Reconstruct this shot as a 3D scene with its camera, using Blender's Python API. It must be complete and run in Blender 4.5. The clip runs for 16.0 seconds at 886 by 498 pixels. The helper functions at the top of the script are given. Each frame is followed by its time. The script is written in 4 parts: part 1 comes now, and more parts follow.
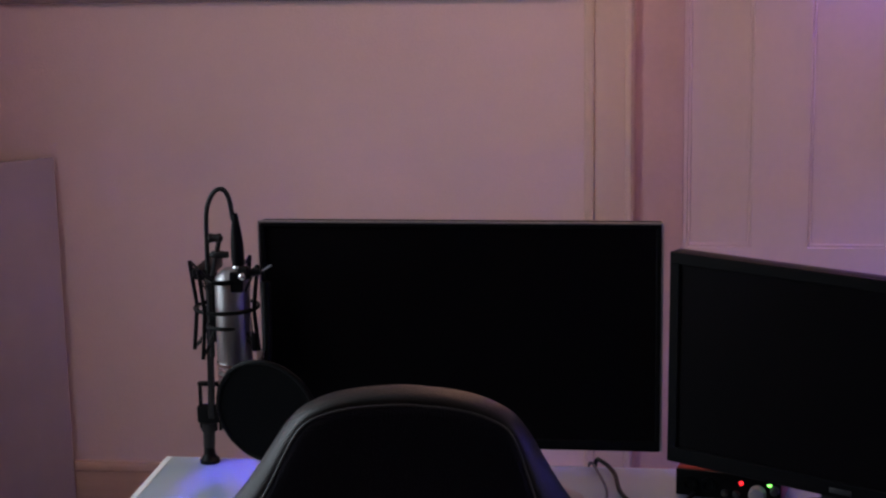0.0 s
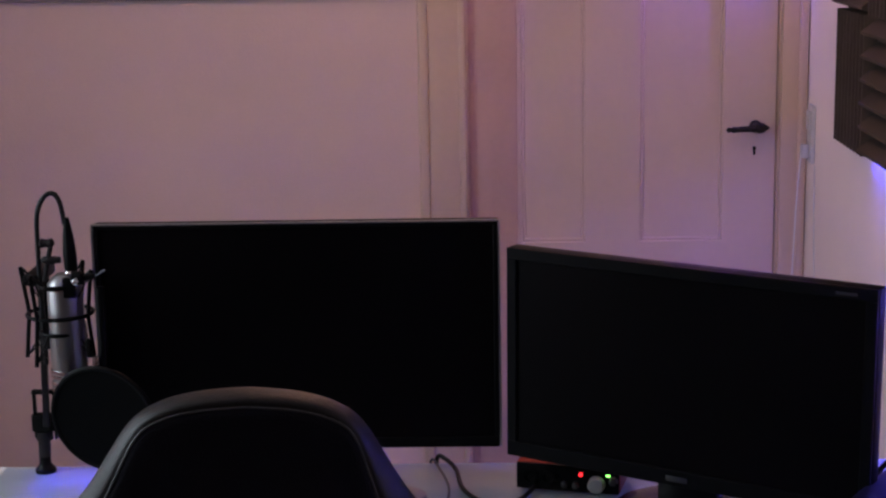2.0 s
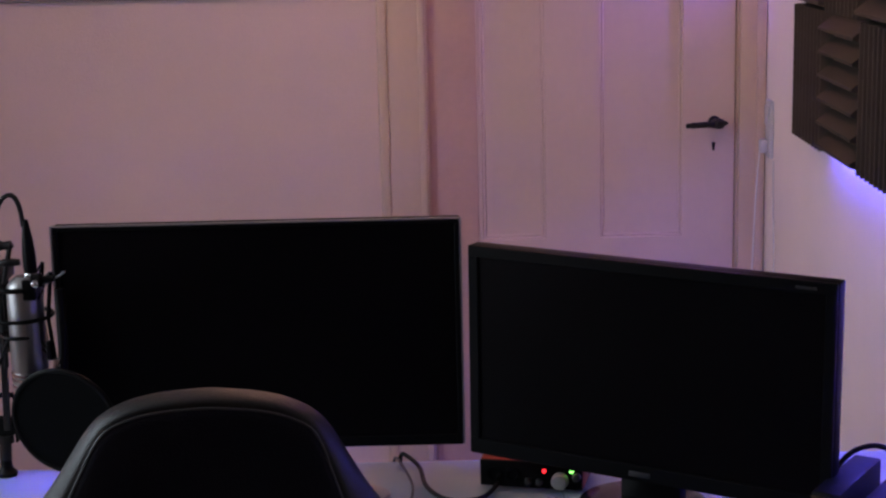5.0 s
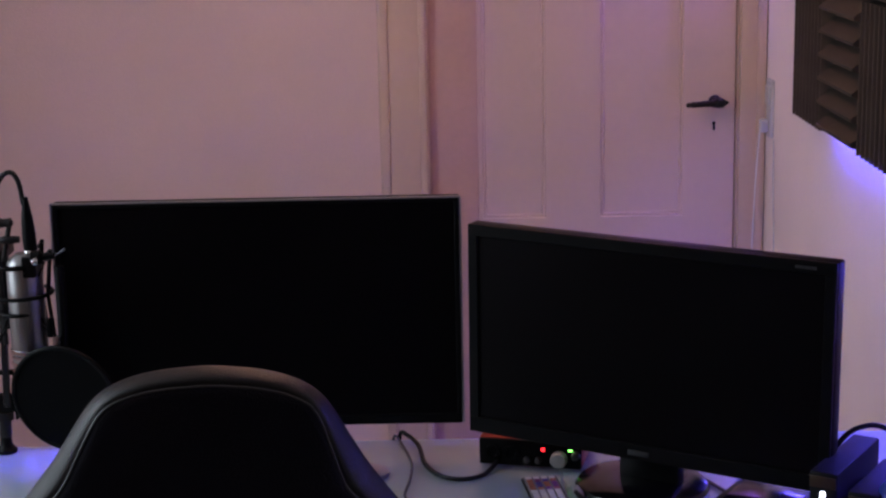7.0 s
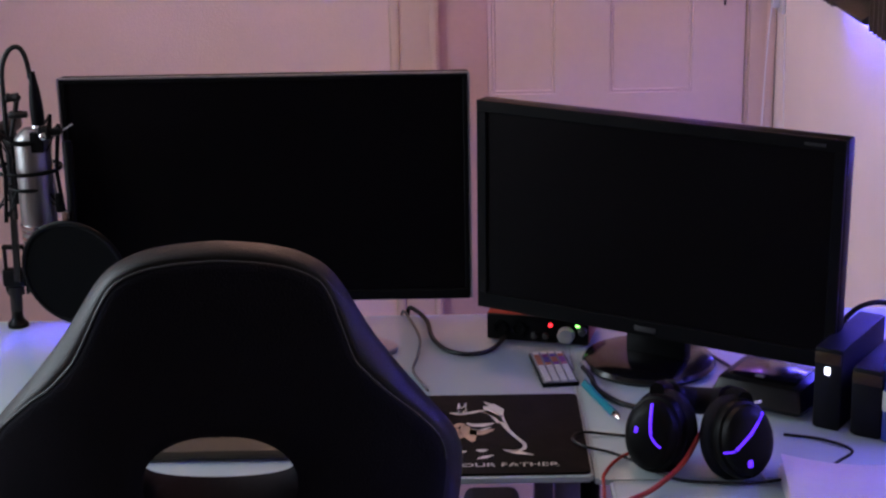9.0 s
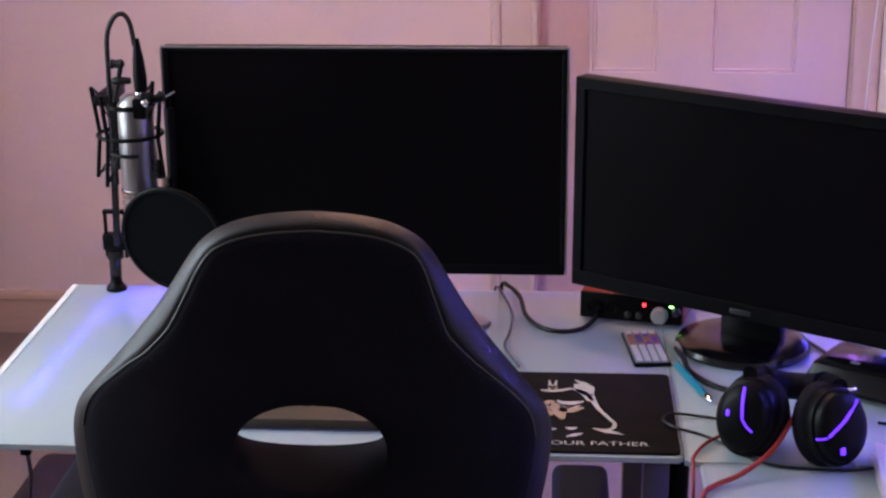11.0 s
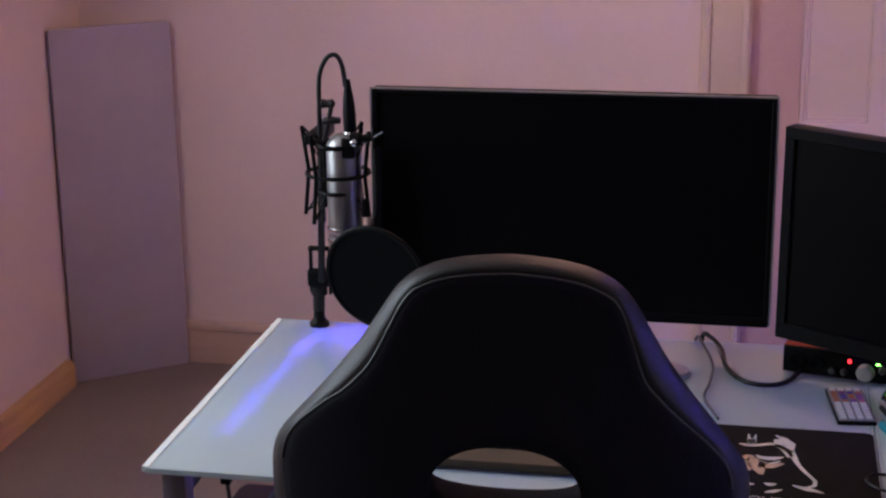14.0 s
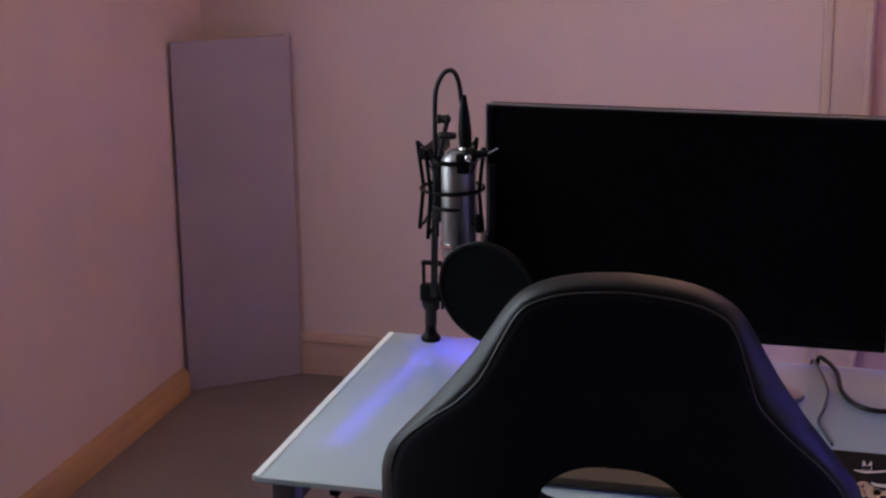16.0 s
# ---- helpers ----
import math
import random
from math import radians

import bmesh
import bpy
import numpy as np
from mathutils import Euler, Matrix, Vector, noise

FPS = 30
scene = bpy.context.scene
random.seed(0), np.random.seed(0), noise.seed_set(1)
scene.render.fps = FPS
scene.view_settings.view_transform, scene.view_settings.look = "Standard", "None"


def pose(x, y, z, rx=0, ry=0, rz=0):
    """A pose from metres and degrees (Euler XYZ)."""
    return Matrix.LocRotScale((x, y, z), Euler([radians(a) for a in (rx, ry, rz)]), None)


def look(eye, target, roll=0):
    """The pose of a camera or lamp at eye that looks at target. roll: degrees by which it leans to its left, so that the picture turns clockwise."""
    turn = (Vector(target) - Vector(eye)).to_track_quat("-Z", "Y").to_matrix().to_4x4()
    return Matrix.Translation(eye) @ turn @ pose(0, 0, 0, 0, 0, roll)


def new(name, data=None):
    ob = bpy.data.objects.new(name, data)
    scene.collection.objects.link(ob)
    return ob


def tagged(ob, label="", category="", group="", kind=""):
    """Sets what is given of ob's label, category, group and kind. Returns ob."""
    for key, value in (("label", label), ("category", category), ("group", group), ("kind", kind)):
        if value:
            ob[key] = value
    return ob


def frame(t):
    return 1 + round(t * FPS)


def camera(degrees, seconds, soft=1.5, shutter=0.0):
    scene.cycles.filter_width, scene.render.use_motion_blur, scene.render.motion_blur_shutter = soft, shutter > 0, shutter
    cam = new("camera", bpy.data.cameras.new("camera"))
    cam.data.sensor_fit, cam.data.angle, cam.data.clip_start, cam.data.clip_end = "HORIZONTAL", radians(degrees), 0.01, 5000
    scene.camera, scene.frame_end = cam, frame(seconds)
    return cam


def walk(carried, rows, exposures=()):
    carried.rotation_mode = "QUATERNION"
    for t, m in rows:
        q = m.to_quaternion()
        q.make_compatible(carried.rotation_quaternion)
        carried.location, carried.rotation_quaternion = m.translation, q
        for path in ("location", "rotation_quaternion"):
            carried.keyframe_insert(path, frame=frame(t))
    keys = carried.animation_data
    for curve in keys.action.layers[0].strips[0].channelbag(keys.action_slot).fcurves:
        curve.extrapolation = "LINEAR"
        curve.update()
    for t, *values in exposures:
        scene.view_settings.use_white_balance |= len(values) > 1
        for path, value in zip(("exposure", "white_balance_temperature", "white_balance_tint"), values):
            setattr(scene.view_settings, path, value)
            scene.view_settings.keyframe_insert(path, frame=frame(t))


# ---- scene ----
cam = camera(30.26, 16.0, soft=2.4)
EYE = (0.0, 0.0, 1.65)
TURNS = [
    (0, 78.347, 1.013, 7.167),
    (0.5, 78.317, 0.996, 5.611),
    (1, 78.285, 0.925, 3.816),
    (1.5, 78.245, 1.029, 2.344),
    (2, 78.205, 1.025, 1.361),
    (2.5, 78.181, 1.155, 1.024),
    (3, 78.154, 1.335, 0.767),
    (3.5, 78.138, 1.389, 0.562),
    (4, 78.126, 1.431, 0.272),
    (6.5, 77.994, 1.169, -0.272),
    (7, 77.362, 1.149, -0.051),
    (7.5, 76.165, 1.123, 0.126),
    (8, 75.043, 1.081, 0.101),
    (8.5, 73.948, 1.069, 0.195),
    (8.7, 73.535, 1.073, 0.221),
    (10.8, 72.190, 0.586, 3.175),
    (11, 72.220, 0.496, 3.926),
    (11.5, 72.335, 0.583, 5.149),
    (12, 72.539, 0.537, 6.250),
    (12.5, 72.870, 0.581, 7.320),
    (13, 73.305, 0.650, 8.547),
    (13.5, 73.611, 0.664, 9.871),
    (14, 73.839, 0.694, 11.206),
    (14.5, 73.996, 0.674, 12.305),
    (15, 74.201, 0.701, 13.600),
    (15.5, 74.321, 0.677, 14.417),
    (16, 74.449, 0.665, 15.319),
]
walk(cam, [(t, pose(*EYE, rx, ry, rz)) for t, rx, ry, rz in TURNS],
     exposures=[(0.0, -0.12), (4.0, -0.05), (6.5, -0.02), (8.5, 0.24), (11.0, 1.04), (12.5, 0.84), (14.5, 0.34), (16.0, 0.13)])

# ---- world and light ----
DESK = 0.74          # height of the glass desk top
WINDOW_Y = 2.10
WALL_L, WALL_R, WALL_F, WALL_B, CEIL = -1.907, 0.845, 4.318, -3.2, 2.5

world = bpy.data.worlds.new("world")
scene.world = world
world.use_nodes = True
world.node_tree.nodes["Background"].inputs[0].default_value = (0.02, 0.02, 0.03, 1)
world.node_tree.nodes["Background"].inputs[1].default_value = 0.3


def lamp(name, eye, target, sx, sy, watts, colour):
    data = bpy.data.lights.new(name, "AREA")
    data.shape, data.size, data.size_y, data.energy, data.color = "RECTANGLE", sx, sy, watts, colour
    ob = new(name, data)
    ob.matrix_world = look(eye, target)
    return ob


LAMP = (-0.12, 2.95, 2.24)
globe = bpy.data.lights.new("ceiling_lamp_light", "POINT")
globe.energy, globe.color, globe.shadow_soft_size = 41.0, (1.0, 0.525, 0.41), 0.125
new("ceiling_lamp_light", globe).matrix_world = Matrix.Translation(LAMP)
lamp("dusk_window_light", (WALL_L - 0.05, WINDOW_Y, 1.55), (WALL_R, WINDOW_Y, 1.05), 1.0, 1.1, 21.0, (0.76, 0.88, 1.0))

# ---- materials ----


def material(name, colour, rough=0.5, metal=0.0, vary=0.12, scale=8.0, fine=120.0, bump=0.0, coat=0.0, spec=0.5, tone=None, stretch=(1, 1, 1), random_piece=0.0):
    """A procedural surface: two scales of noise vary the colour and roughness, and give a fine relief."""
    m = bpy.data.materials.new(name)
    m.use_nodes = True
    nt = m.node_tree
    b = nt.nodes["Principled BSDF"]
    tc = nt.nodes.new("ShaderNodeTexCoord")
    mp = nt.nodes.new("ShaderNodeMapping")
    mp.inputs["Scale"].default_value = stretch
    nt.links.new(tc.outputs["Object"], mp.inputs["Vector"])
    n1 = nt.nodes.new("ShaderNodeTexNoise")
    n1.inputs["Scale"].default_value, n1.inputs["Detail"].default_value = scale, 6
    n2 = nt.nodes.new("ShaderNodeTexNoise")
    n2.inputs["Scale"].default_value, n2.inputs["Detail"].default_value = fine, 4
    for n in (n1, n2):
        nt.links.new(mp.outputs["Vector"], n.inputs["Vector"])
    add = nt.nodes.new("ShaderNodeMath")
    add.operation = "MULTIPLY_ADD"
    add.inputs[1].default_value = 0.45
    nt.links.new(n2.outputs["Fac"], add.inputs[0])
    nt.links.new(n1.outputs["Fac"], add.inputs[2])
    ramp = nt.nodes.new("ShaderNodeValToRGB")
    ramp.color_ramp.elements[0].position, ramp.color_ramp.elements[1].position = 0.45, 1.0
    dark = tone or tuple(c * (1 - vary) for c in colour)
    light = tuple(min(1, c * (1 + vary * 0.6)) for c in colour)
    ramp.color_ramp.elements[0].color, ramp.color_ramp.elements[1].color = (*dark, 1), (*light, 1)
    nt.links.new(add.outputs[0], ramp.inputs["Fac"])
    out = ramp.outputs["Color"]
    if random_piece:
        info = nt.nodes.new("ShaderNodeObjectInfo")
        hsv = nt.nodes.new("ShaderNodeHueSaturation")
        rng = nt.nodes.new("ShaderNodeMapRange")
        rng.inputs["To Min"].default_value, rng.inputs["To Max"].default_value = 1 - random_piece, 1 + random_piece
        nt.links.new(info.outputs["Random"], rng.inputs["Value"])
        nt.links.new(rng.outputs["Result"], hsv.inputs["Value"])
        nt.links.new(out, hsv.inputs["Color"])
        out = hsv.outputs["Color"]
    nt.links.new(out, b.inputs["Base Color"])
    rr = nt.nodes.new("ShaderNodeMapRange")
    rr.inputs["To Min"].default_value, rr.inputs["To Max"].default_value = max(0.02, rough * 0.85), min(1, rough * 1.15)
    nt.links.new(n1.outputs["Fac"], rr.inputs["Value"])
    nt.links.new(rr.outputs["Result"], b.inputs["Roughness"])
    b.inputs["Metallic"].default_value = metal
    b.inputs["Coat Weight"].default_value = coat
    b.inputs["Coat Roughness"].default_value = 0.08
    b.inputs["Specular IOR Level"].default_value = spec
    if bump:
        bp = nt.nodes.new("ShaderNodeBump")
        bp.inputs["Strength"].default_value, bp.inputs["Distance"].default_value = 1.0, bump
        nt.links.new(n2.outputs["Fac"], bp.inputs["Height"])
        nt.links.new(bp.outputs["Normal"], b.inputs["Normal"])
    return m


def glowing(name, colour, strength):
    m = bpy.data.materials.new(name)
    m.use_nodes = True
    b = m.node_tree.nodes["Principled BSDF"]
    b.inputs["Base Color"].default_value = (*colour, 1)
    b.inputs["Emission Color"].default_value = (*colour, 1)
    b.inputs["Emission Strength"].default_value = strength
    return m


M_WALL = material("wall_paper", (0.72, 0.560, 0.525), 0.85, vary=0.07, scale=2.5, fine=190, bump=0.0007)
# cream, raised well above the other walls to paint in its stronger light
M_WALL_E = material("wall_paint_east_lit", (0.90, 0.82, 0.79), 0.85, vary=0.06, scale=2.5, fine=190, bump=0.0006)
M_PAINT = material("door_paint", (0.67, 0.525, 0.475), 0.42, vary=0.06, scale=3, fine=60, bump=0.0002)
M_CASING = material("casing_paint", (0.64, 0.49, 0.39), 0.45, vary=0.07, scale=3, fine=60, bump=0.0002)
M_CEIL = material("ceiling_paint", (0.75, 0.72, 0.68), 0.9, vary=0.05)
M_FLOOR = material("floor_vinyl", (0.21, 0.165, 0.148), 0.55, vary=0.22, scale=3, fine=90, bump=0.0003)
M_SKIRT = material("baseboard_wood", (0.52, 0.30, 0.14), 0.45, vary=0.25, scale=5, fine=60, bump=0.0002, stretch=(6, 0.6, 6))
M_SKIRT_F = material("baseboard_front", (0.54, 0.37, 0.29), 0.5, vary=0.15, scale=5, fine=60, stretch=(0.6, 6, 6))
M_PANEL = material("panel_fabric", (0.40, 0.335, 0.375), 0.95, vary=0.12, scale=4, fine=350, bump=0.0008)
M_BOARD = material("wall_board", (0.30, 0.24, 0.24), 0.6, vary=0.1)
M_FOAM = material("acoustic_foam", (0.072, 0.059, 0.048), 0.95, vary=0.2, scale=10, fine=500, bump=0.001, random_piece=0.06, spec=0.1)
M_BLACK = material("black_plastic", (0.0045, 0.0045, 0.005), 0.42, vary=0.3, scale=12, fine=300, bump=0.0001, spec=0.10)
M_GLOSS = material("gloss_black_plastic", (0.006, 0.006, 0.007), 0.34, vary=0.3, scale=12, spec=0.25)
M_SCREEN = material("dark_screen", (0.0042, 0.0034, 0.0042), 0.34, vary=0.2, scale=4, spec=0.08)
M_PIANO = material("polished_black_plastic", (0.004, 0.0035, 0.004), 0.16, vary=0.3, scale=12, spec=0.35)
M_SILVER = material("silver_plastic", (0.40, 0.40, 0.41), 0.32, metal=0.7, vary=0.08)
M_CHROME = material("chrome", (0.72, 0.72, 0.74), 0.16, metal=1.0, vary=0.06)
M_NICKEL = material("satin_nickel", (0.36, 0.35, 0.35), 0.40, metal=1.0, vary=0.1, scale=14, fine=400)
M_LEATHER = material("black_leatherette", (0.011, 0.011, 0.017), 0.72, vary=0.3, scale=9, fine=420, bump=0.0012, spec=0.10)
M_RIM = material("smooth_leatherette", (0.012, 0.0115, 0.0115), 0.48, vary=0.25, scale=9, fine=420, bump=0.0006, spec=0.36)
M_PIPING = material("grey_piping", (0.050, 0.050, 0.052), 0.4, vary=0.15, spec=0.5)
M_STEEL = material("painted_steel", (0.15, 0.145, 0.17), 0.4, metal=0.5, vary=0.12, scale=9)
# door colour darkened and reddened for the shaded band beside the casing
M_SHADE_BAND = material("shaded_band_paint", (0.58, 0.385, 0.345), 0.5, vary=0.1, scale=3, fine=60)
M_IRON = material("dark_iron", (0.013, 0.011, 0.012), 0.45, metal=0.4, vary=0.3)
M_MESH = material("pop_filter_cloth", (0.0035, 0.0035, 0.004), 0.8, vary=0.25, scale=14, fine=900, bump=0.0006, spec=0.05)
M_CABLE = material("black_cable", (0.010, 0.010, 0.011), 0.45, vary=0.2, spec=0.25)
M_GREYCABLE = material("grey_cable", (0.085, 0.085, 0.095), 0.5, vary=0.2)
M_REDCABLE = material("red_cable", (0.30, 0.018, 0.015), 0.4, vary=0.2)
M_WHITECABLE = material("white_cable", (0.75, 0.74, 0.74), 0.5, vary=0.06)
M_WHITE = material("white_plastic", (0.60, 0.60, 0.62), 0.4, vary=0.06)
M_PAPER = material("white_paper", (0.82, 0.81, 0.79), 0.8, vary=0.05, scale=20)
M_RUBBER = material("mousepad_cloth", (0.007, 0.0055, 0.0055), 0.85, vary=0.2, scale=20, fine=900, bump=0.0003, spec=0.15)
M_PRINT = material("pale_print", (0.55, 0.53, 0.51), 0.8, vary=0.12, scale=30)
M_PRINT_TAN = material("tan_print", (0.42, 0.30, 0.22), 0.8, vary=0.2, scale=30)
M_RED = material("red_metal", (0.30, 0.025, 0.012), 0.35, metal=0.4, vary=0.12)
M_TEAL = material("turquoise_plastic", (0.012, 0.22, 0.30), 0.3, vary=0.1, coat=0.4)
M_BOXWOOD = material("dark_box", (0.075, 0.048, 0.042), 0.7, vary=0.35, scale=15, fine=200, bump=0.0008)
M_VELVET = material("plum_velvet", (0.032, 0.015, 0.018), 0.95, vary=0.45, scale=14, fine=260, bump=0.0015, spec=0.1)
M_BLUE = material("blue_plastic", (0.03, 0.05, 0.32), 0.3, vary=0.15)
M_KEYBOARD = material("keyboard_plastic", (0.060, 0.043, 0.028), 0.6, vary=0.2)
M_GREYPL = material("dark_grey_plastic", (0.035, 0.034, 0.036), 0.4, vary=0.2, scale=12)
M_DRIVE = material("drive_plastic", (0.007, 0.007, 0.009), 0.6, vary=0.15, scale=12, spec=0.15)
M_BRONZE = material("bronze_trim", (0.05, 0.028, 0.012), 0.4, metal=0.3, vary=0.15)
M_GREYFACE = material("grey_face", (0.34, 0.34, 0.34), 0.5, vary=0.1)
M_REMOTE = material("remote_face", (0.20, 0.20, 0.21), 0.5, vary=0.1)
M_KEYWHITE = material("key_white", (0.62, 0.61, 0.60), 0.5, vary=0.08)
KEYCOLOURS = [material("key_" + n, c, 0.5, vary=0.1) for n, c in (
    ("red", (0.30, 0.03, 0.04)), ("plum", (0.20, 0.03, 0.12)), ("blue", (0.08, 0.06, 0.28)), ("orange", (0.36, 0.13, 0.06)), ("purple", (0.20, 0.05, 0.28)), ("pink", (0.34, 0.08, 0.18)))]

M_LED_BLUE = glowing("led_blue", (0.09, 0.075, 1.0), 300.0)
M_LED_DESK = glowing("led_desk", (0.12, 0.08, 1.0), 3.0)
M_LED_HEAD = glowing("led_headset", (0.10, 0.02, 1.0), 1.3)
M_LED_HIGH = glowing("led_violet", (0.24, 0.10, 1.0), 600.0)
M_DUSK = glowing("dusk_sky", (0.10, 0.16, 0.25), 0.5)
M_LED_BACK = glowing("led_back", (0.13, 0.08, 1.0), 9.0)
M_LED_CHIP = glowing("led_chip", (0.05, 0.045, 1.0), 110.0)
M_LED_CHIP_BACK = glowing("led_chip_rear", (0.06, 0.04, 1.0), 1150.0)
M_LED_RED = glowing("led_red", (1.0, 0.02, 0.03), 3.5)
M_LED_GREEN = glowing("led_green", (0.25, 1.0, 0.15), 4.0)
M_LED_WHITE = glowing("led_white", (0.8, 0.85, 1.0), 4.0)
M_BULB = glowing("lamp_glass", (1.0, 0.72, 0.5), 3.0)


def frosted_glass():
    """White-backed frosted glass that lets some light through from below."""
    m = material("frosted_glass", (0.54, 0.66, 0.67), 0.22, vary=0.04, scale=5, coat=0.5)
    nt = m.node_tree
    b, out = nt.nodes["Principled BSDF"], nt.nodes["Material Output"]
    tr = nt.nodes.new("ShaderNodeBsdfTranslucent")
    tr.inputs["Color"].default_value = (0.80, 0.86, 0.88, 1)
    mix = nt.nodes.new("ShaderNodeMixShader")
    mix.inputs[0].default_value = 0.35
    nt.links.new(b.outputs[0], mix.inputs[1])
    nt.links.new(tr.outputs[0], mix.inputs[2])
    nt.links.new(mix.outputs[0], out.inputs["Surface"])
    return m


M_GLASS = frosted_glass()
# near-white colour stands in for strip light glowing in the glass edge
M_LIT_EDGE = material("lit_glass_edge", (0.86, 0.93, 0.92), 0.15, vary=0.05, coat=0.5)

# ---- mesh helpers ----


def box(bm, c, s, bevel=0.0, rz=0.0, m=None, segments=2):
    """A box of size s round c, its edges rounded."""
    mat = Matrix.Translation(c) @ Matrix.Rotation(radians(rz), 4, "Z") @ Matrix.Diagonal((*s, 1))
    if m is not None:
        mat = m @ mat
    geo = bmesh.ops.create_cube(bm, size=1, matrix=mat)
    if bevel:
        edges = {e for v in geo["verts"] for e in v.link_edges}
        bmesh.ops.bevel(bm, geom=list(edges), offset=bevel, segments=segments, affect="EDGES", profile=0.5)
    return bm


def cyl(bm, a, b, r, r2=None, n=20):
    """A capped cylinder or cone from a to b."""
    a, b = Vector(a), Vector(b)
    d = b - a
    m = Matrix.Translation((a + b) / 2) @ d.to_track_quat("Z", "Y").to_matrix().to_4x4()
    bmesh.ops.create_cone(bm, cap_ends=True, segments=n, radius1=r, radius2=r if r2 is None else r2, depth=d.length, matrix=m)
    return bm


def lathe(bm, base, axis, profile, n=32):
    """A turned body: profile rows of (distance along the axis, radius)."""
    q = Vector(axis).to_track_quat("Z", "Y")
    rings = []
    for h, r in profile:
        rings.append([bm.verts.new(Vector(base) + q @ Vector((r * math.cos(2 * math.pi * k / n), r * math.sin(2 * math.pi * k / n), h))) for k in range(n)])
    for a, b in zip(rings, rings[1:]):
        for k in range(n):
            bm.faces.new((a[k], a[(k + 1) % n], b[(k + 1) % n], b[k]))
    bm.faces.new(list(reversed(rings[0])))
    bm.faces.new(rings[-1])
    return bm


def smooth_path(points, steps=8):
    """Catmull-Rom points through the given ones."""
    p = [Vector(q) for q in points]
    p = [2 * p[0] - p[1]] + p + [2 * p[-1] - p[-2]]
    out = []
    for i in range(1, len(p) - 2):
        for k in range(steps):
            t = k / steps
            out.append(0.5 * (2 * p[i] + (p[i + 1] - p[i - 1]) * t + (2 * p[i - 1] - 5 * p[i] + 4 * p[i + 1] - p[i + 2]) * t * t + (3 * p[i] - p[i - 1] - 3 * p[i + 1] + p[i + 2]) * t ** 3))
    out.append(p[-2])
    return out


def tube(bm, points, r, n=10, closed=False, smooth=True):
    """A round tube along a path."""
    pts = smooth_path(points) if smooth and not closed else [Vector(q) for q in points]
    rings, side = [], None
    for i, q in enumerate(pts):
        a = pts[i - 1] if i or closed else pts[0]
        b = pts[(i + 1) % len(pts)] if i + 1 < len(pts) or closed else pts[-1]
        d = (b - a).normalized()
        side = (side - d * side.dot(d)).normalized() if side is not None else d.orthogonal().normalized()
        up = d.cross(side)
        rings.append([bm.verts.new(q + r * (math.cos(2 * math.pi * k / n) * side + math.sin(2 * math.pi * k / n) * up)) for k in range(n)])
    pairs = list(zip(rings, rings[1:])) + ([(rings[-1], rings[0])] if closed else [])
    for a, b in pairs:
        for k in range(n):
            bm.faces.new((a[k], a[(k + 1) % n], b[(k + 1) % n], b[k]))
    if not closed:
        bm.faces.new(list(reversed(rings[0])))
        bm.faces.new(rings[-1])
    return bm


def prism(bm, outline, z0, z1, bevel=0.0, m=None):
    """An outline in the plane (x, y) made z0 to z1 thick."""
    v = [bm.verts.new((x, y, z0)) for x, y in outline]
    f = bm.faces.new(v)
    ext = bmesh.ops.extrude_face_region(bm, geom=[f])
    top = [e for e in ext["geom"] if isinstance(e, bmesh.types.BMVert)]
    bmesh.ops.translate(bm, verts=top, vec=(0, 0, z1 - z0))
    if bevel:
        edges = {e for q in v + top for e in q.link_edges}
        bmesh.ops.bevel(bm, geom=list(edges), offset=bevel, segments=2, affect="EDGES", profile=0.5)
    bmesh.ops.recalc_face_normals(bm, faces=bm.faces)
    if m is not None:
        bmesh.ops.transform(bm, matrix=m, verts=bm.verts)
    return bm


def B():
    return bmesh.new()


def mesh_of(name, bm, mat, flat=False):
    bmesh.ops.recalc_face_normals(bm, faces=bm.faces)
    me = bpy.data.meshes.new(name)
    bm.to_mesh(me)
    bm.free()
    me.materials.append(mat)
    if not flat:
        me.shade_smooth()
        me.set_sharp_from_angle(angle=radians(35))
    return me


def part(name, bm, mat, parent, label="", flat=False):
    """Links a bmesh as one mesh object under a thing or a part."""
    ob = new(name, mesh_of(name, bm, mat, flat))
    ob.parent = parent
    return tagged(ob, label)


def piece(name, me, parent, at):
    """One more object on a mesh that alike pieces share."""
    ob = new(name, me)
    ob.parent = parent
    ob.matrix_basis = at
    return ob


def thing(name, x, y, z, rz, label, category, group="", rx=0, ry=0):
    ob = new(name)
    ob.empty_display_size = 0.05
    ob.matrix_basis = pose(x, y, z, rx, ry, rz)
    return tagged(ob, label, category, group)


def solid(name, bm, mat, label, category="", group="", kind="", flat=False):
    """A thing or a piece of the setting that is one mesh."""
    return tagged(new(name, mesh_of(name, bm, mat, flat)), label, category, group, kind)


# ---- the setting ----
T = 0.12
DOOR_L, DOOR_R, DOOR_H = -0.044, 0.771, 2.03
solid("floor", box(B(), ((WALL_L + WALL_R) / 2, (WALL_F + WALL_B) / 2, -0.05), (WALL_R - WALL_L + 2 * T, WALL_F - WALL_B + 2 * T, 0.1)), M_FLOOR, "grey-brown vinyl floor with faint mottling", "floor", kind="structure")
solid("ceiling", box(B(), ((WALL_L + WALL_R) / 2, (WALL_F + WALL_B) / 2, CEIL + 0.05), (WALL_R - WALL_L + 2 * T, WALL_F - WALL_B + 2 * T, 0.1)), M_CEIL, "plain white painted ceiling", "ceiling", kind="structure")
bm = B()
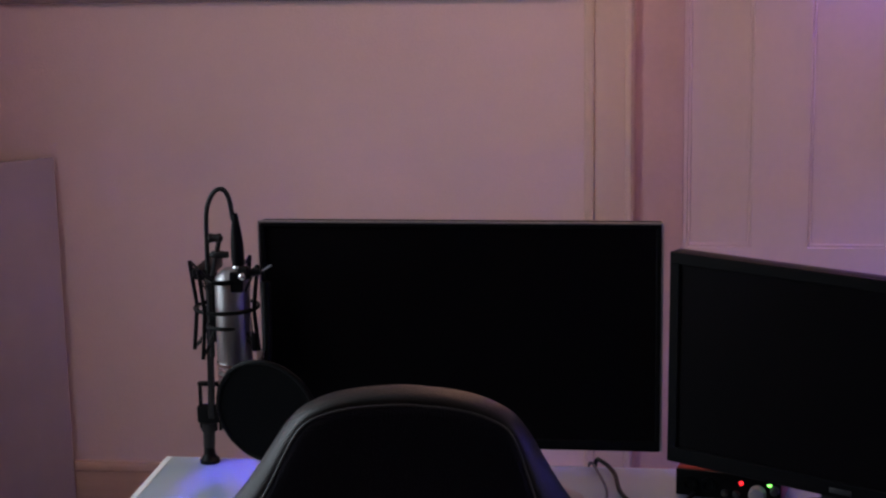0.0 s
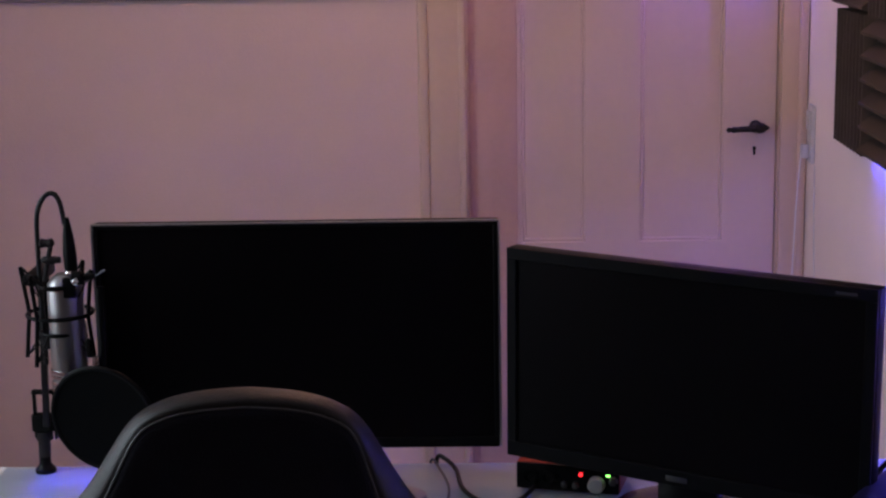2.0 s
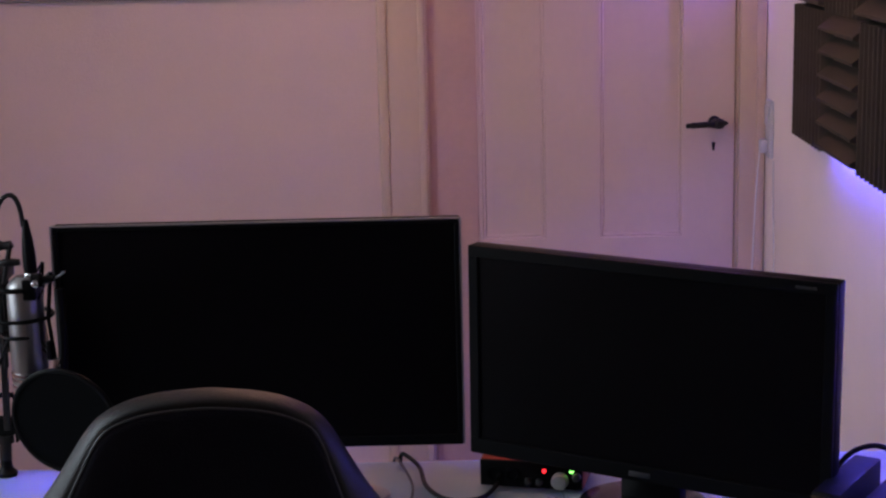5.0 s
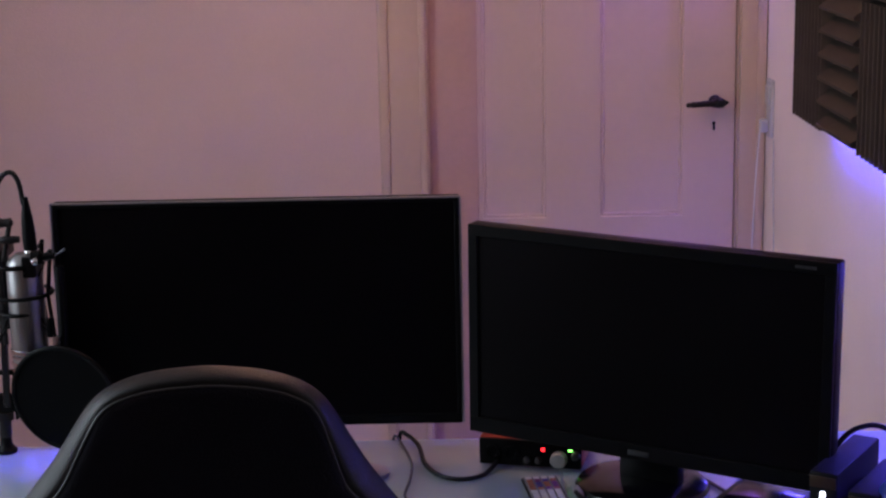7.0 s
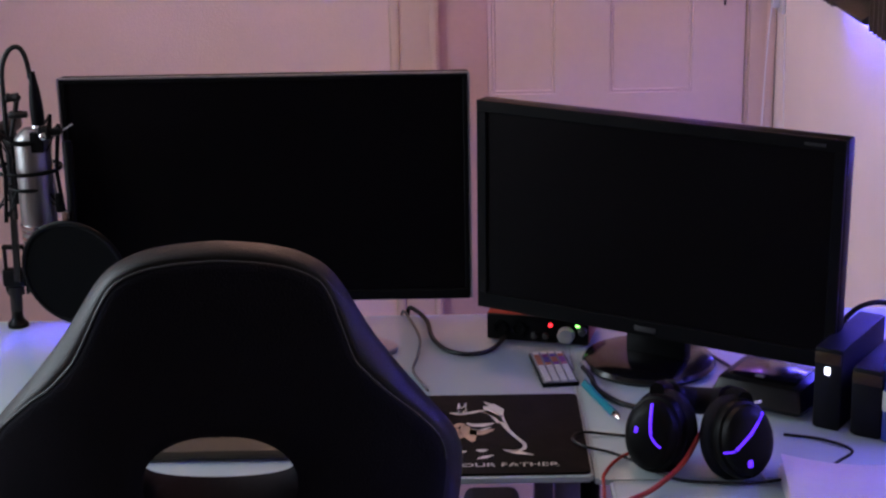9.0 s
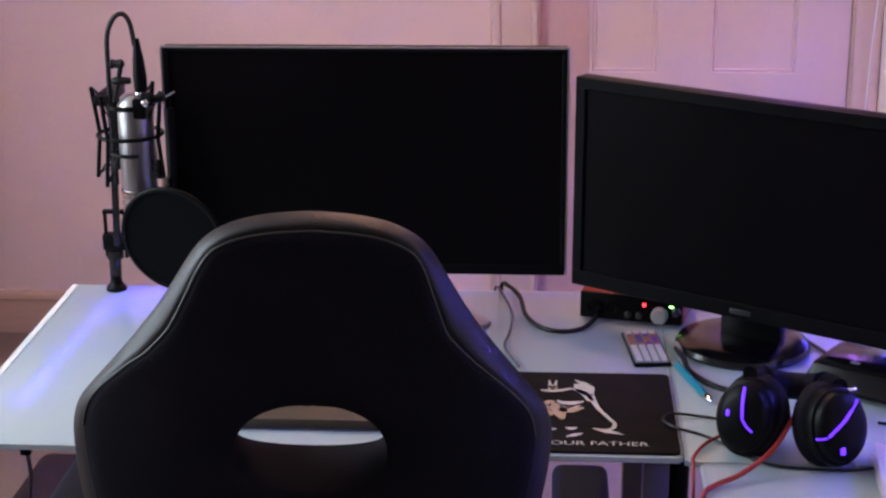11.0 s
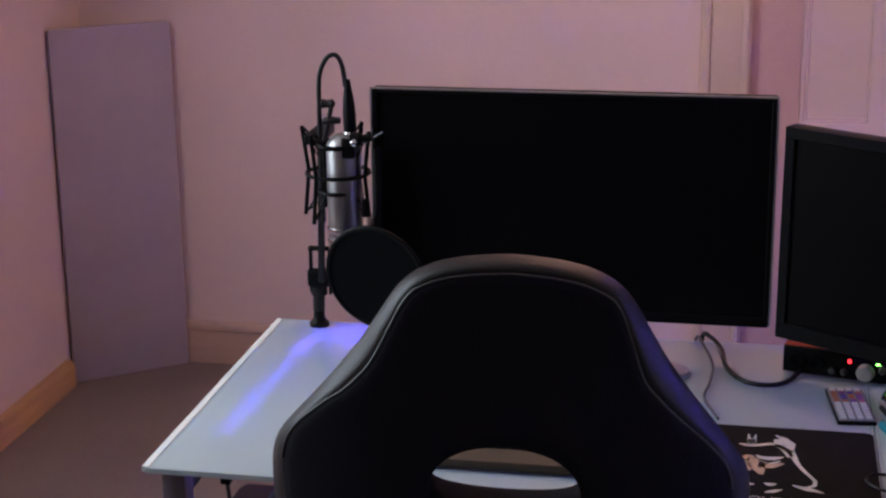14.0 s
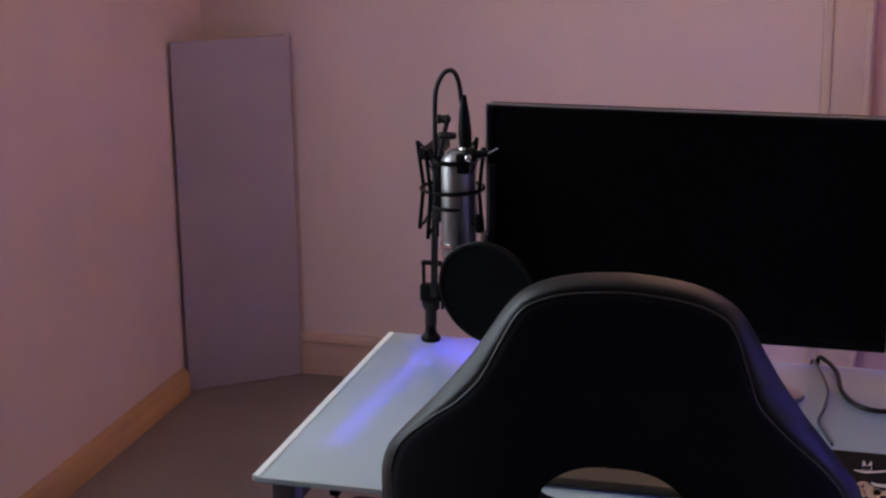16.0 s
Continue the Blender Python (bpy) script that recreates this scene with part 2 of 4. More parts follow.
box(bm, ((WALL_L + DOOR_L) / 2, WALL_F + T / 2, CEIL / 2), (DOOR_L - WALL_L, T, CEIL))
box(bm, ((WALL_R + DOOR_R) / 2, WALL_F + T / 2, CEIL / 2), (WALL_R - DOOR_R, T, CEIL))
box(bm, ((DOOR_L + DOOR_R) / 2, WALL_F + T / 2, (CEIL + DOOR_H) / 2), (DOOR_R - DOOR_L, T, CEIL - DOOR_H))
solid("wall_north", bm, M_WALL, "pale pinkish textured wallpaper wall with a door opening", "wall", kind="structure")
bm = B()
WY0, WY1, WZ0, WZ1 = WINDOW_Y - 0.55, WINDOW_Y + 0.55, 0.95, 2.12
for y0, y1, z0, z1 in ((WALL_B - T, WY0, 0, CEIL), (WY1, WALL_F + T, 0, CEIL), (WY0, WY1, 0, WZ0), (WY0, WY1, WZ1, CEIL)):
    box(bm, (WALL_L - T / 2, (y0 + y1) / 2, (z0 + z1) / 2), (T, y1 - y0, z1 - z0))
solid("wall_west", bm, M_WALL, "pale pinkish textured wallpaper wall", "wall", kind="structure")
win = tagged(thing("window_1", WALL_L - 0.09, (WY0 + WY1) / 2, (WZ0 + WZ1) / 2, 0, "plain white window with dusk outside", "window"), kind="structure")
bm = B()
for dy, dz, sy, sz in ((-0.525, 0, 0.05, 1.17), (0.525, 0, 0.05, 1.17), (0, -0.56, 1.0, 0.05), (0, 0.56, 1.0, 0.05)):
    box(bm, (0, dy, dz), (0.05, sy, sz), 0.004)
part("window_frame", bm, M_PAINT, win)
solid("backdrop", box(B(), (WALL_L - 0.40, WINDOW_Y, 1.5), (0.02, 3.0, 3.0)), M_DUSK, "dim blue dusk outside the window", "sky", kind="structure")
solid("wall_east", box(B(), (WALL_R + T / 2, (WALL_F + WALL_B) / 2, CEIL / 2), (T, WALL_F - WALL_B + 2 * T, CEIL)), M_WALL_E, "cream wall behind foam tiles, made paler for the light falling on it", "wall", kind="structure")
solid("wall_south", box(B(), ((WALL_L + WALL_R) / 2, WALL_B - T / 2, CEIL / 2), (WALL_R - WALL_L, T, CEIL)), M_WALL, "plain pale wall closing the room", "wall", kind="structure")
solid("hallway_wall", box(B(), (0.36, WALL_F + T + 0.03, 1.05), (1.1, 0.04, 2.1)), M_WALL, "plain wall behind the closed door", "wall", kind="structure")


def skirting(name, length, mat, label, m):
    bm = B()
    prism(bm, [(0, 0), (0.018, 0), (0.018, 0.098), (0.021, 0.102), (0.021, 0.116), (0.014, 0.126), (0, 0.126)], 0, length)
    bmesh.ops.transform(bm, matrix=m, verts=bm.verts)
    return solid(name, bm, mat, label, "baseboard", kind="structure")


skirting("baseboard", DOOR_L - 0.13 - WALL_L, M_SKIRT_F, "beige wooden baseboard with a raised lip",
         Matrix(((0, 0, 1, WALL_L), (-1, 0, 0, WALL_F), (0, 1, 0, 0), (0, 0, 0, 1))))
bm = B()
prism(bm, [(0, 0), (0.026, 0), (0.026, 0.062), (0.018, 0.075), (0, 0.075)], 0, 4.058 - WALL_B)
bmesh.ops.transform(bm, matrix=Matrix(((1, 0, 0, WALL_L), (0, 0, 1, WALL_B), (0, 1, 0, 0), (0, 0, 0, 1))), verts=bm.verts)
solid("baseboard", bm, M_SKIRT, "low orange-brown wooden baseboard", "baseboard", kind="structure")

# door casing: stepped mouldings on both sides and above
for side, x0, x1 in (("left", DOOR_L - 0.132, DOOR_L - 0.004), ("right", DOOR_R + 0.004, WALL_R - 0.0005)):
    w = x1 - x0
    bm = B()
    box(bm, ((x0 + x1) / 2, WALL_F - 0.010, 1.05), (w, 0.020, 2.10), 0.003)
    o = x0 + 0.014 if side == "left" else x1 - 0.014
    box(bm, (o, WALL_F - 0.020, 1.05), (0.024, 0.016, 2.098), 0.005)
    if side == "left":
        box(bm, (x1 - 0.012, WALL_F - 0.022, 1.05), (0.018, 0.010, 2.096), 0.004)
    solid("trim_" + side, bm, M_CASING, "cream painted moulded door casing", "door casing", kind="structure")
solid("trim_top", box(B(), ((DOOR_L + DOOR_R) / 2, WALL_F - 0.011, 2.16), (1.06, 0.022, 0.115), 0.004), M_CASING, "cream painted door casing head", "door casing", kind="structure")


for side, x in (("left", DOOR_L - 0.001), ("right", DOOR_R + 0.001)):
    solid("jamb_" + side, box(B(), (x, WALL_F + 0.058, 1.015), (0.004, 0.118, 2.03)), M_CASING, "cream painted door jamb", "door jamb", kind="structure")


def panel_door():
    """A closed four-panel door with a lever handle."""
    door = thing("door_1", (DOOR_L + DOOR_R) / 2, WALL_F + 0.012, 0.005, 0, "closed white painted wooden panel door with dark handle", "door")
    tagged(door, kind="structure")
    w, h, t = DOOR_R - DOOR_L - 0.008, DOOR_H - 0.01, 0.04
    holes = []
    for x0, x1 in ((-0.2695, -0.0995), (0.0465, 0.2665)):
        for z0, z1 in ((0.22, 0.60), (0.754, 1.88)):
            holes.append((x0, x1, z0, z1))
    bm = B()
    for x0, x1 in ((-w / 2, -0.2695), (-0.0995, 0.0465), (0.2665, w / 2)):
        box(bm, ((x0 + x1) / 2, 0.02, h / 2), (x1 - x0, t, h))
    for x0, x1 in ((-0.2695, -0.0995), (0.0465, 0.2665)):
        for z0, z1 in ((0, 0.22), (0.60, 0.754), (1.88, h)):
            box(bm, ((x0 + x1) / 2, 0.02, (z0 + z1) / 2), (x1 - x0, t, z1 - z0))
    part("door_frame", bm, M_PAINT, door, flat=True)
    for x0, x1, z0, z1 in holes:
        bm = B()
        rings = []
        for inset, y in ((0.0, 0.0), (0.003, 0.006), (0.008, 0.004), (0.011, 0.010), (0.020, 0.010)):
            rings.append([bm.verts.new(p) for p in ((x0 + inset, y, z0 + inset), (x1 - inset, y, z0 + inset), (x1 - inset, y, z1 - inset), (x0 + inset, y, z1 - inset))])
        for a, b in zip(rings, rings[1:]):
            for k in range(4):
                bm.faces.new((a[k], a[(k + 1) % 4], b[(k + 1) % 4], b[k]))
        bm.faces.new(rings[-1])
        box(bm, ((x0 + x1) / 2, 0.028, (z0 + z1) / 2), (x1 - x0, 0.012, z1 - z0))
        part("door_panel", bm, M_PAINT, door, flat=True)
    # thin added board: its dark colour carries the shade next to the casing
    part("shade_band", box(B(), (-0.3430, -0.001, h / 2), (0.127, 0.008, h - 0.004), 0.003), M_SHADE_BAND, door, "added board, coloured darker and redder for the shaded band by the casing")
    hx = 0.713 - (DOOR_L + DOOR_R) / 2
    bm = B()
    cyl(bm, (hx, 0.0, 1.062), (hx, -0.05, 1.062), 0.011)
    lathe(bm, (hx, -0.003, 1.062), (0, -1, 0), [(0, 0.017), (0.004, 0.017), (0.008, 0.012), (0.014, 0.010)], 24)
    lathe(bm, (hx + 0.030, -0.048, 1.064), (-1, 0, -0.05), [(0, 0.002), (0.010, 0.008), (0.016, 0.013), (0.030, 0.014), (0.036, 0.009), (0.085, 0.0075), (0.096, 0.0085), (0.100, 0.005), (0.106, 0.008), (0.112, 0.003)], 20)
    part("door_handle", bm, M_IRON, door, "dark iron lever handle")
    bm = B()
    cyl(bm, (hx - 0.001, 0.001, 1.004), (hx - 0.001, -0.003, 1.004), 0.0045)
    box(bm, (hx - 0.001, -0.001, 0.996), (0.006, 0.004, 0.020))
    part("keyhole", bm, M_IRON, door, "small dark keyhole plate")
    return door


panel_door()

# long board fixed high on the far wall
solid("wall_board", box(B(), ((WALL_L - 0.20) / 2, WALL_F - 0.012, 1.78), (-0.20 - WALL_L - 0.02, 0.02, 0.712), 0.004), M_BOARD, "long dull grey board fixed on the wall", "wall board")


def wall_socket():
    s = thing("wall_socket", WALL_R, 4.215, 1.06, 0, "white plastic wall switch and socket with hanging cords", "socket")
    part("cover", box(B(), (-0.005, 0.01, 0), (0.010, 0.066, 0.150), 0.003), M_WHITE, s)
    part("rocker", box(B(), (-0.012, 0.01, 0.034), (0.006, 0.045, 0.05), 0.002), M_WHITE, s)
    part("plug", box(B(), (-0.020, 0.010, -0.045), (0.022, 0.028, 0.036), 0.006), M_WHITE, s, "white plug pushed into the socket")
    return s


wall_socket()
solid("power_cord", tube(B(), [(0.815, 4.22, 1.01), (0.812, 4.235, 0.93), (0.808, 4.245, 0.80), (0.800, 4.235, 0.55), (0.805, 4.23, 0.2), (0.80, 4.20, 0.008)], 0.0022), M_WHITECABLE, "white power cord hanging from the wall socket", "cord")
solid("power_cord", tube(B(), [(0.838, 4.16, 0.985), (0.838, 4.15, 0.85), (0.838, 4.12, 0.65), (0.838, 4.10, 0.30), (0.836, 4.08, 0.006)], 0.0016), M_WHITE, "thin grey cord hanging down the wall", "cord")

# ---- acoustic foam on the right wall ----
FOAM_X, TILE, DEPTH = 0.831, 0.298, 0.032


def foam_parts(upright):
    """The backing of a foam tile and one of its ridges, upright or level; local y along the wall, z up, x out of the wall is negative."""
    n = 9 if upright else 6
    pitch = TILE / n
    back = box(B(), (-0.003, TILE / 2, TILE / 2), (0.006, TILE, TILE))
    if upright:
        prof = [(0.10, -0.005), (0.38, -DEPTH), (0.62, -DEPTH), (0.90, -0.005)]
    else:
        prof = [(0.03, -0.005), (0.26, -1.3 * DEPTH), (0.38, -1.3 * DEPTH), (0.97, -0.005)]
    bm = B()
    ends = [[bm.verts.new((d, k * pitch, e) if upright else (d, e, k * pitch)) for k, d in prof] for e in (0.0, TILE)]
    for i in range(4):
        bm.faces.new((ends[0][i], ends[0][(i + 1) % 4], ends[1][(i + 1) % 4], ends[1][i]))
    bm.faces.new(ends[0])
    bm.faces.new(list(reversed(ends[1])))
    return mesh_of("backing", back, M_FOAM, True), mesh_of("ridge", bm, M_FOAM, True), n, pitch


FOAM_UP, FOAM_LEVEL = foam_parts(True), foam_parts(False)
for row in range(3):
    for col in range(6):
        up = (row + col) % 2 == 0
        back, ridge, n, pitch = FOAM_UP if up else FOAM_LEVEL
        tile = thing("foam_tile", FOAM_X, 3.772 - (col + 1) * 0.2975, 1.112 + row * 0.2995, 0, "charcoal acoustic foam tile with upright ridges" if up else "charcoal acoustic foam tile with level wedges", "foam tile", "foam tiles on the wall")
        piece("backing", back, tile, pose(0, 0, 0))
        for k in range(n):
            piece("ridge", ridge, tile, pose(0, k * pitch, 0) if up else pose(0, 0, k * pitch))
for m, c, s in ((M_LED_BLUE, (0.8400, 2.700, 1.120), (0.006, 1.68, 0.006)), (M_LED_HIGH, (0.781, 4.291, 1.80), (0.010, 0.006, 0.50))):
    solid("led_strip", box(B(), c, s), m, "glowing blue-violet light strip fixed to the wall", "light strip", "light strips")


# added plate above the view: confines the violet strip's light to door and casing
solid("strip_shield", box(B(), (0.777, 4.2845, 1.80), (0.112, 0.003, 0.52), 0.001, rz=-8.3), M_WHITE, "unseen white plate added to keep the corner strip's light off the room", "light channel")


# ---- acoustic panel in the corner ----
def corner_panel():
    a, b = Vector((-1.892, 4.074)), Vector((-1.627, 4.288))
    d = (b - a)
    w, ang = d.length, math.degrees(math.atan2(d.y, d.x))
    p = thing("acoustic_panel", *((a + b) / 2), 0, ang, "grey fabric acoustic panel standing across the room corner", "acoustic panel")
    part("fabric_cover", box(B(), (0, 0.010, 0.503), (w, 0.020, 1.006), 0.005), M_PANEL, p)
    part("back_frame", box(B(), (0, 0.0225, 0.503), (w - 0.012, 0.005, 0.99)), M_BOXWOOD, p)
    return p


corner_panel()


# ---- glass desk ----
desk = thing("corner_desk", 0, 2.28, 0, 0, "corner desk with white frosted glass tops on steel legs", "desk")
OFF = Matrix.Translation((0, -2.28, 0))


def desk_part(name, bm, mat, label="", parent=None):
    bmesh.ops.transform(bm, matrix=OFF, verts=bm.verts)
    return part(name, bm, mat, parent or desk, label)


TOPS = ((-0.816, 0.166, 1.961, 2.602), (0.1765, 0.796, 1.951, 2.602), (0.194, 0.796, 0.95, 1.938))
for x0, x1, y0, y1 in TOPS:
    top = desk_part("glass_top", box(B(), ((x0 + x1) / 2, (y0 + y1) / 2, DESK - 0.004), (x1 - x0, y1 - y0, 0.008), 0.0015), M_GLASS, "white frosted glass top")
    bm = B()
    e = 0.0045
    for c, s in ((((x0 + x1) / 2, y0 - e / 2, DESK - 0.004), (x1 - x0, e, 0.0076)), (((x0 + x1) / 2, y1 + e / 2, DESK - 0.004), (x1 - x0, e, 0.0076)),
                 ((x0 - e / 2, (y0 + y1) / 2, DESK - 0.004), (e, y1 - y0, 0.0076)), ((x1 + e / 2, (y0 + y1) / 2, DESK - 0.004), (e, y1 - y0, 0.0076))):
        box(bm, c, s)
    desk_part("polished_edge", bm, M_GLASS, "polished glass edge", top)
    # only the left edge gets the painted-in glow, as a pale overlay
    if x0 < -0.5:
        desk_part("lit_edge", box(B(), (x0 - 0.001, (y0 + y1) / 2, DESK - 0.003), (0.010, y1 - y0 + 0.004, 0.0082)), M_LIT_EDGE, "left glass edge, whitened for the strip light caught in it", top)
for x, y in ((-0.781, 1.985), (0.137, 1.985), (-0.781, 2.56), (0.137, 2.56), (0.77, 2.56), (0.77, 1.0), (0.225, 1.0)):
    leg = desk_part("leg", box(B(), (x, y, 0.366), (0.034, 0.034, 0.720), 0.003), M_STEEL, "grey steel square leg")
    desk_part("foot", cyl(B(), (x, y, 0.0), (x, y, 0.008), 0.014), M_BLACK, "", leg)
for a, b in (((-0.764, 2.56), (0.120, 2.56)), ((0.154, 2.56), (0.753, 2.56)), ((0.77, 2.543), (0.77, 1.017)), ((-0.781, 2.543), (-0.781, 2.002)), ((0.242, 1.0), (0.753, 1.0))):
    c = ((a[0] + b[0]) / 2, (a[1] + b[1]) / 2, DESK - 0.034)
    s = (max(abs(a[0] - b[0]), 0.03), max(abs(a[1] - b[1]), 0.03), 0.03)
    desk_part("rail", box(B(), c, s, 0.002), M_STEEL)
# light strips stuck under the glass: a tape with a row of lit chips
def light_tape(x0, y0, x1, y1, z, count, lit, label):
    tape = thing("led_strip", (x0 + x1) / 2, (y0 + y1) / 2, z, math.degrees(math.atan2(y1 - y0, x1 - x0)), label, "light strip", "light strips")
    length = math.hypot(x1 - x0, y1 - y0)
    part("tape", box(B(), (0, 0, 0), (length, 0.010, 0.001)), M_WHITE, tape)
    chip = mesh_of("chip", box(B(), (0, 0, 0.0012), (0.005, 0.005, 0.0014)), lit, True)
    for k in range(count):
        piece("chip", chip, tape, pose((k + 0.5) / count * length - length / 2, 0, 0))
    return tape


light_tape(-0.752, 2.09, -0.735, 2.54, DESK - 0.015, 16, M_LED_CHIP, "blue-violet light strip under the desk glass")
light_tape(-0.735, 2.588, -0.43, 2.588, DESK - 0.020, 10, M_LED_CHIP_BACK, "blue-violet light strip under the desk's rear edge")
light_tape(-0.722, 2.530, -0.50, 2.534, DESK - 0.022, 20, M_LED_CHIP_BACK, "end of the blue-violet light strip by the arm's foot")
for m, c, s in ((M_LED_BACK, (-0.32, 2.580, DESK - 0.046), (0.90, 0.005, 0.010)), (M_LED_DESK, (0.48, 2.590, DESK - 0.022), (0.55, 0.006, 0.003)), (M_LED_DESK, (0.19, 1.60, DESK - 0.06), (0.004, 0.60, 0.008))):
    solid("led_strip", box(B(), c, s), m, "glowing blue-violet light strip on the desk frame", "light strip", "light strips")

# ---- monitors ----


def monitor(name, x, y, rz, z0, z1, width, bezel, frame_mat, label, rim_mat=None):
    """A flat screen: local x along the screen, y to its back, on a stand."""
    m = thing(name, x, y, DESK, rz, label, "monitor")
    h, c = z1 - z0, (z0 + z1) / 2 - DESK
    bm = box(B(), (0, 0.016, c), (width, 0.026, h), 0.003)
    box(bm, (0, 0.036, c), (width * 0.72, 0.024, h * 0.66), 0.008)
    part("housing", bm, rim_mat or frame_mat, m)
    bm = B()
    bx, bt, bb = bezel
    for cc, s in (((0, -0.0005, c + h / 2 - bt / 2), (width - 0.003, 0.007, bt)), ((0, -0.0005, c - h / 2 + bb / 2), (width - 0.003, 0.007, bb)),
                  ((-width / 2 + bx / 2 + 0.0015, -0.0005, c + (bb - bt) / 2), (bx, 0.007, h - bt - bb)), ((width / 2 - bx / 2 - 0.0015, -0.0005, c + (bb - bt) / 2), (bx, 0.007, h - bt - bb))):
        box(bm, cc, s, 0.001, segments=1)
    part("bezel", bm, frame_mat, m, "black bezel")
    part("screen", box(B(), (0, 0.0015, c + (bb - bt) / 2), (width - 2 * bx - 0.004, 0.002, h - bt - bb)), M_SCREEN, m, "dark switched-off screen")
    return m, c, h


# wide slim monitor parallel to the far wall
mon, c1, h1 = monitor("monitor", -0.2975, 2.48, 0, 0.812, 1.176, 0.630, (0.007, 0.007, 0.016), M_BLACK, "wide slim black monitor with silver rim, switched off", M_BLACK)
bm = B()
for c, s in (((0, 0.0, c1 + h1 / 2 + 0.0005), (0.633, 0.007, 0.0026)), ((-0.3155, 0.0, c1), (0.003, 0.007, h1 - 0.002)), ((0.3158, 0.0, c1), (0.0036, 0.007, h1 - 0.002))):
    box(bm, c, s)
part("silver_trim", bm, M_SILVER, mon, "thin silver rim")
bm = B()
prism(bm, [(0.20 * math.cos(a) * 1.05, 0.075 * math.sin(a)) for a in (2 * math.pi * k / 48 for k in range(48))], 0.0, 0.009, 0.003)
bmesh.ops.translate(bm, verts=bm.verts, vec=(-0.012, -0.042, 0))
part("stand_base", bm, M_SILVER, mon, "silver oval stand base")
bm = box(B(), (0, 0.050, 0.10), (0.055, 0.022, 0.19), 0.006)
part("stand_neck", bm, M_SILVER, mon, "silver neck")

# second monitor turned towards the chair
P0, P1 = Vector((0.0275, 2.45)), Vector((0.5245, 2.155))
W2 = (P1 - P0).length
mon2, c2, h2 = monitor("monitor", *((P0 + P1) / 2), math.degrees(math.atan2(P1.y - P0.y, P1.x - P0.x)), 0.807, 1.138, W2, (0.016, 0.018, 0.024), M_BLACK, "black glossy-framed monitor turned aside, switched off", M_BLACK)
mon2.matrix_basis = pose(*((P0 + P1) / 2), DESK + 0.0006, 0, 0.4, math.degrees(math.atan2(P1.y - P0.y, P1.x - P0.x)))
bm = lathe(B(), (-0.019, 0.055, 0), (0, 0, 1), [(0, 0.098), (0.006, 0.102), (0.012, 0.098), (0.018, 0.080), (0.021, 0.045)], 48)
part("stand_base", bm, M_PIANO, mon2, "round glossy black stand base")
bm = box(B(), (-0.005, 0.060, 0.075), (0.10, 0.030, 0.125), 0.008)
part("stand_neck", bm, M_GLOSS, mon2)
part("badge", box(B(), (0.0, -0.0045, 0.078), (0.034, 0.0015, 0.008), 0.0005), M_GREYPL, mon2, "small silver maker's badge")
part("badge", box(B(), (W2 / 2 - 0.045, -0.0045, 0.388), (0.030, 0.0012, 0.004)), M_GREYPL, mon2, "tiny printed mark")

# ---- microphone on a desk arm ----
arm = thing("microphone_arm", -0.740, 2.583, DESK, 0, "black spring microphone arm clamped to the desk", "microphone arm")
bm = lathe(B(), (0, 0, 0.0), (0, 0, 1), [(0, 0.017), (0.006, 0.017), (0.010, 0.013), (0.015, 0.010), (0.030, 0.009)], 28)
part("clamp", bm, M_BLACK, arm, "black clamp foot")
bm = cyl(B(), (0, 0, 0.028), (0.003, -0.004, 0.085), 0.010)
cyl(bm, (0.003, -0.004, 0.058), (0.003, -0.004, 0.072), 0.014)
part("pivot", bm, M_IRON, arm, "dark steel pivot post")
bm = B()
box(bm, (0.004, -0.006, 0.088), (0.038, 0.020, 0.030), 0.004)
part("joint", bm, M_BLACK, arm)
bm = B()
box(bm, (0.010, -0.02, 0.215), (0.0105, 0.0105, 0.26), 0.002, m=Matrix.Rotation(radians(1.5), 4, "Y"))
part("lower_rod", bm, M_IRON, arm, "square dark steel rod")
bm = B()
for dx in (-0.009, 0.024):
    box(bm, (dx, -0.008, 0.100 if dx > 0 else 0.103), (0.0045, 0.010, 0.080), 0.001)
box(bm, (0.007, -0.008, 0.1405), (0.038, 0.012, 0.006), 0.001)
part("bracket", bm, M_BLACK, arm, "open black bracket")
bm = B()
box(bm, (0.018, -0.02, 0.285), (0.0115, 0.0115, 0.135), 0.003, m=Matrix.Rotation(radians(1.5), 4, "Y"))
part("upper_rod", bm, M_BLACK, arm)
bm = tube(B(), [(0.043, -0.105, 0.215), (0.043, -0.11, 0.34), (0.044, -0.113, 0.40), (0.046, -0.113, 0.455), (0.058, -0.113, 0.483), (0.073, -0.113, 0.489), (0.083, -0.113, 0.474), (0.088, -0.113, 0.440)], 0.0038, 12)
part("microphone_cable", bm, M_CABLE, arm, "black cable looping over the microphone")
bm = B()
cyl(bm, (0.050, -0.11, 0.350), (0.064, -0.113, 0.408), 0.004)
lathe(bm, (0.046, -0.113, 0.411), (1, 0, 0), [(0, 0.003), (0.004, 0.008), (0.010, 0.006), (0.020, 0.008), (0.024, 0.003)], 16)
lathe(bm, (0.048, -0.113, 0.384), (1, 0.1, 0), [(0, 0.003), (0.004, 0.006), (0.014, 0.007), (0.03, 0.005)], 16)
part("swivel_knob", bm, M_IRON, arm, "dark swivel with turned knobs")
bm = box(B(), (0.030, -0.065, 0.352), (0.026, 0.10, 0.018), 0.004)
part("head_bracket", bm, M_BLACK, arm)

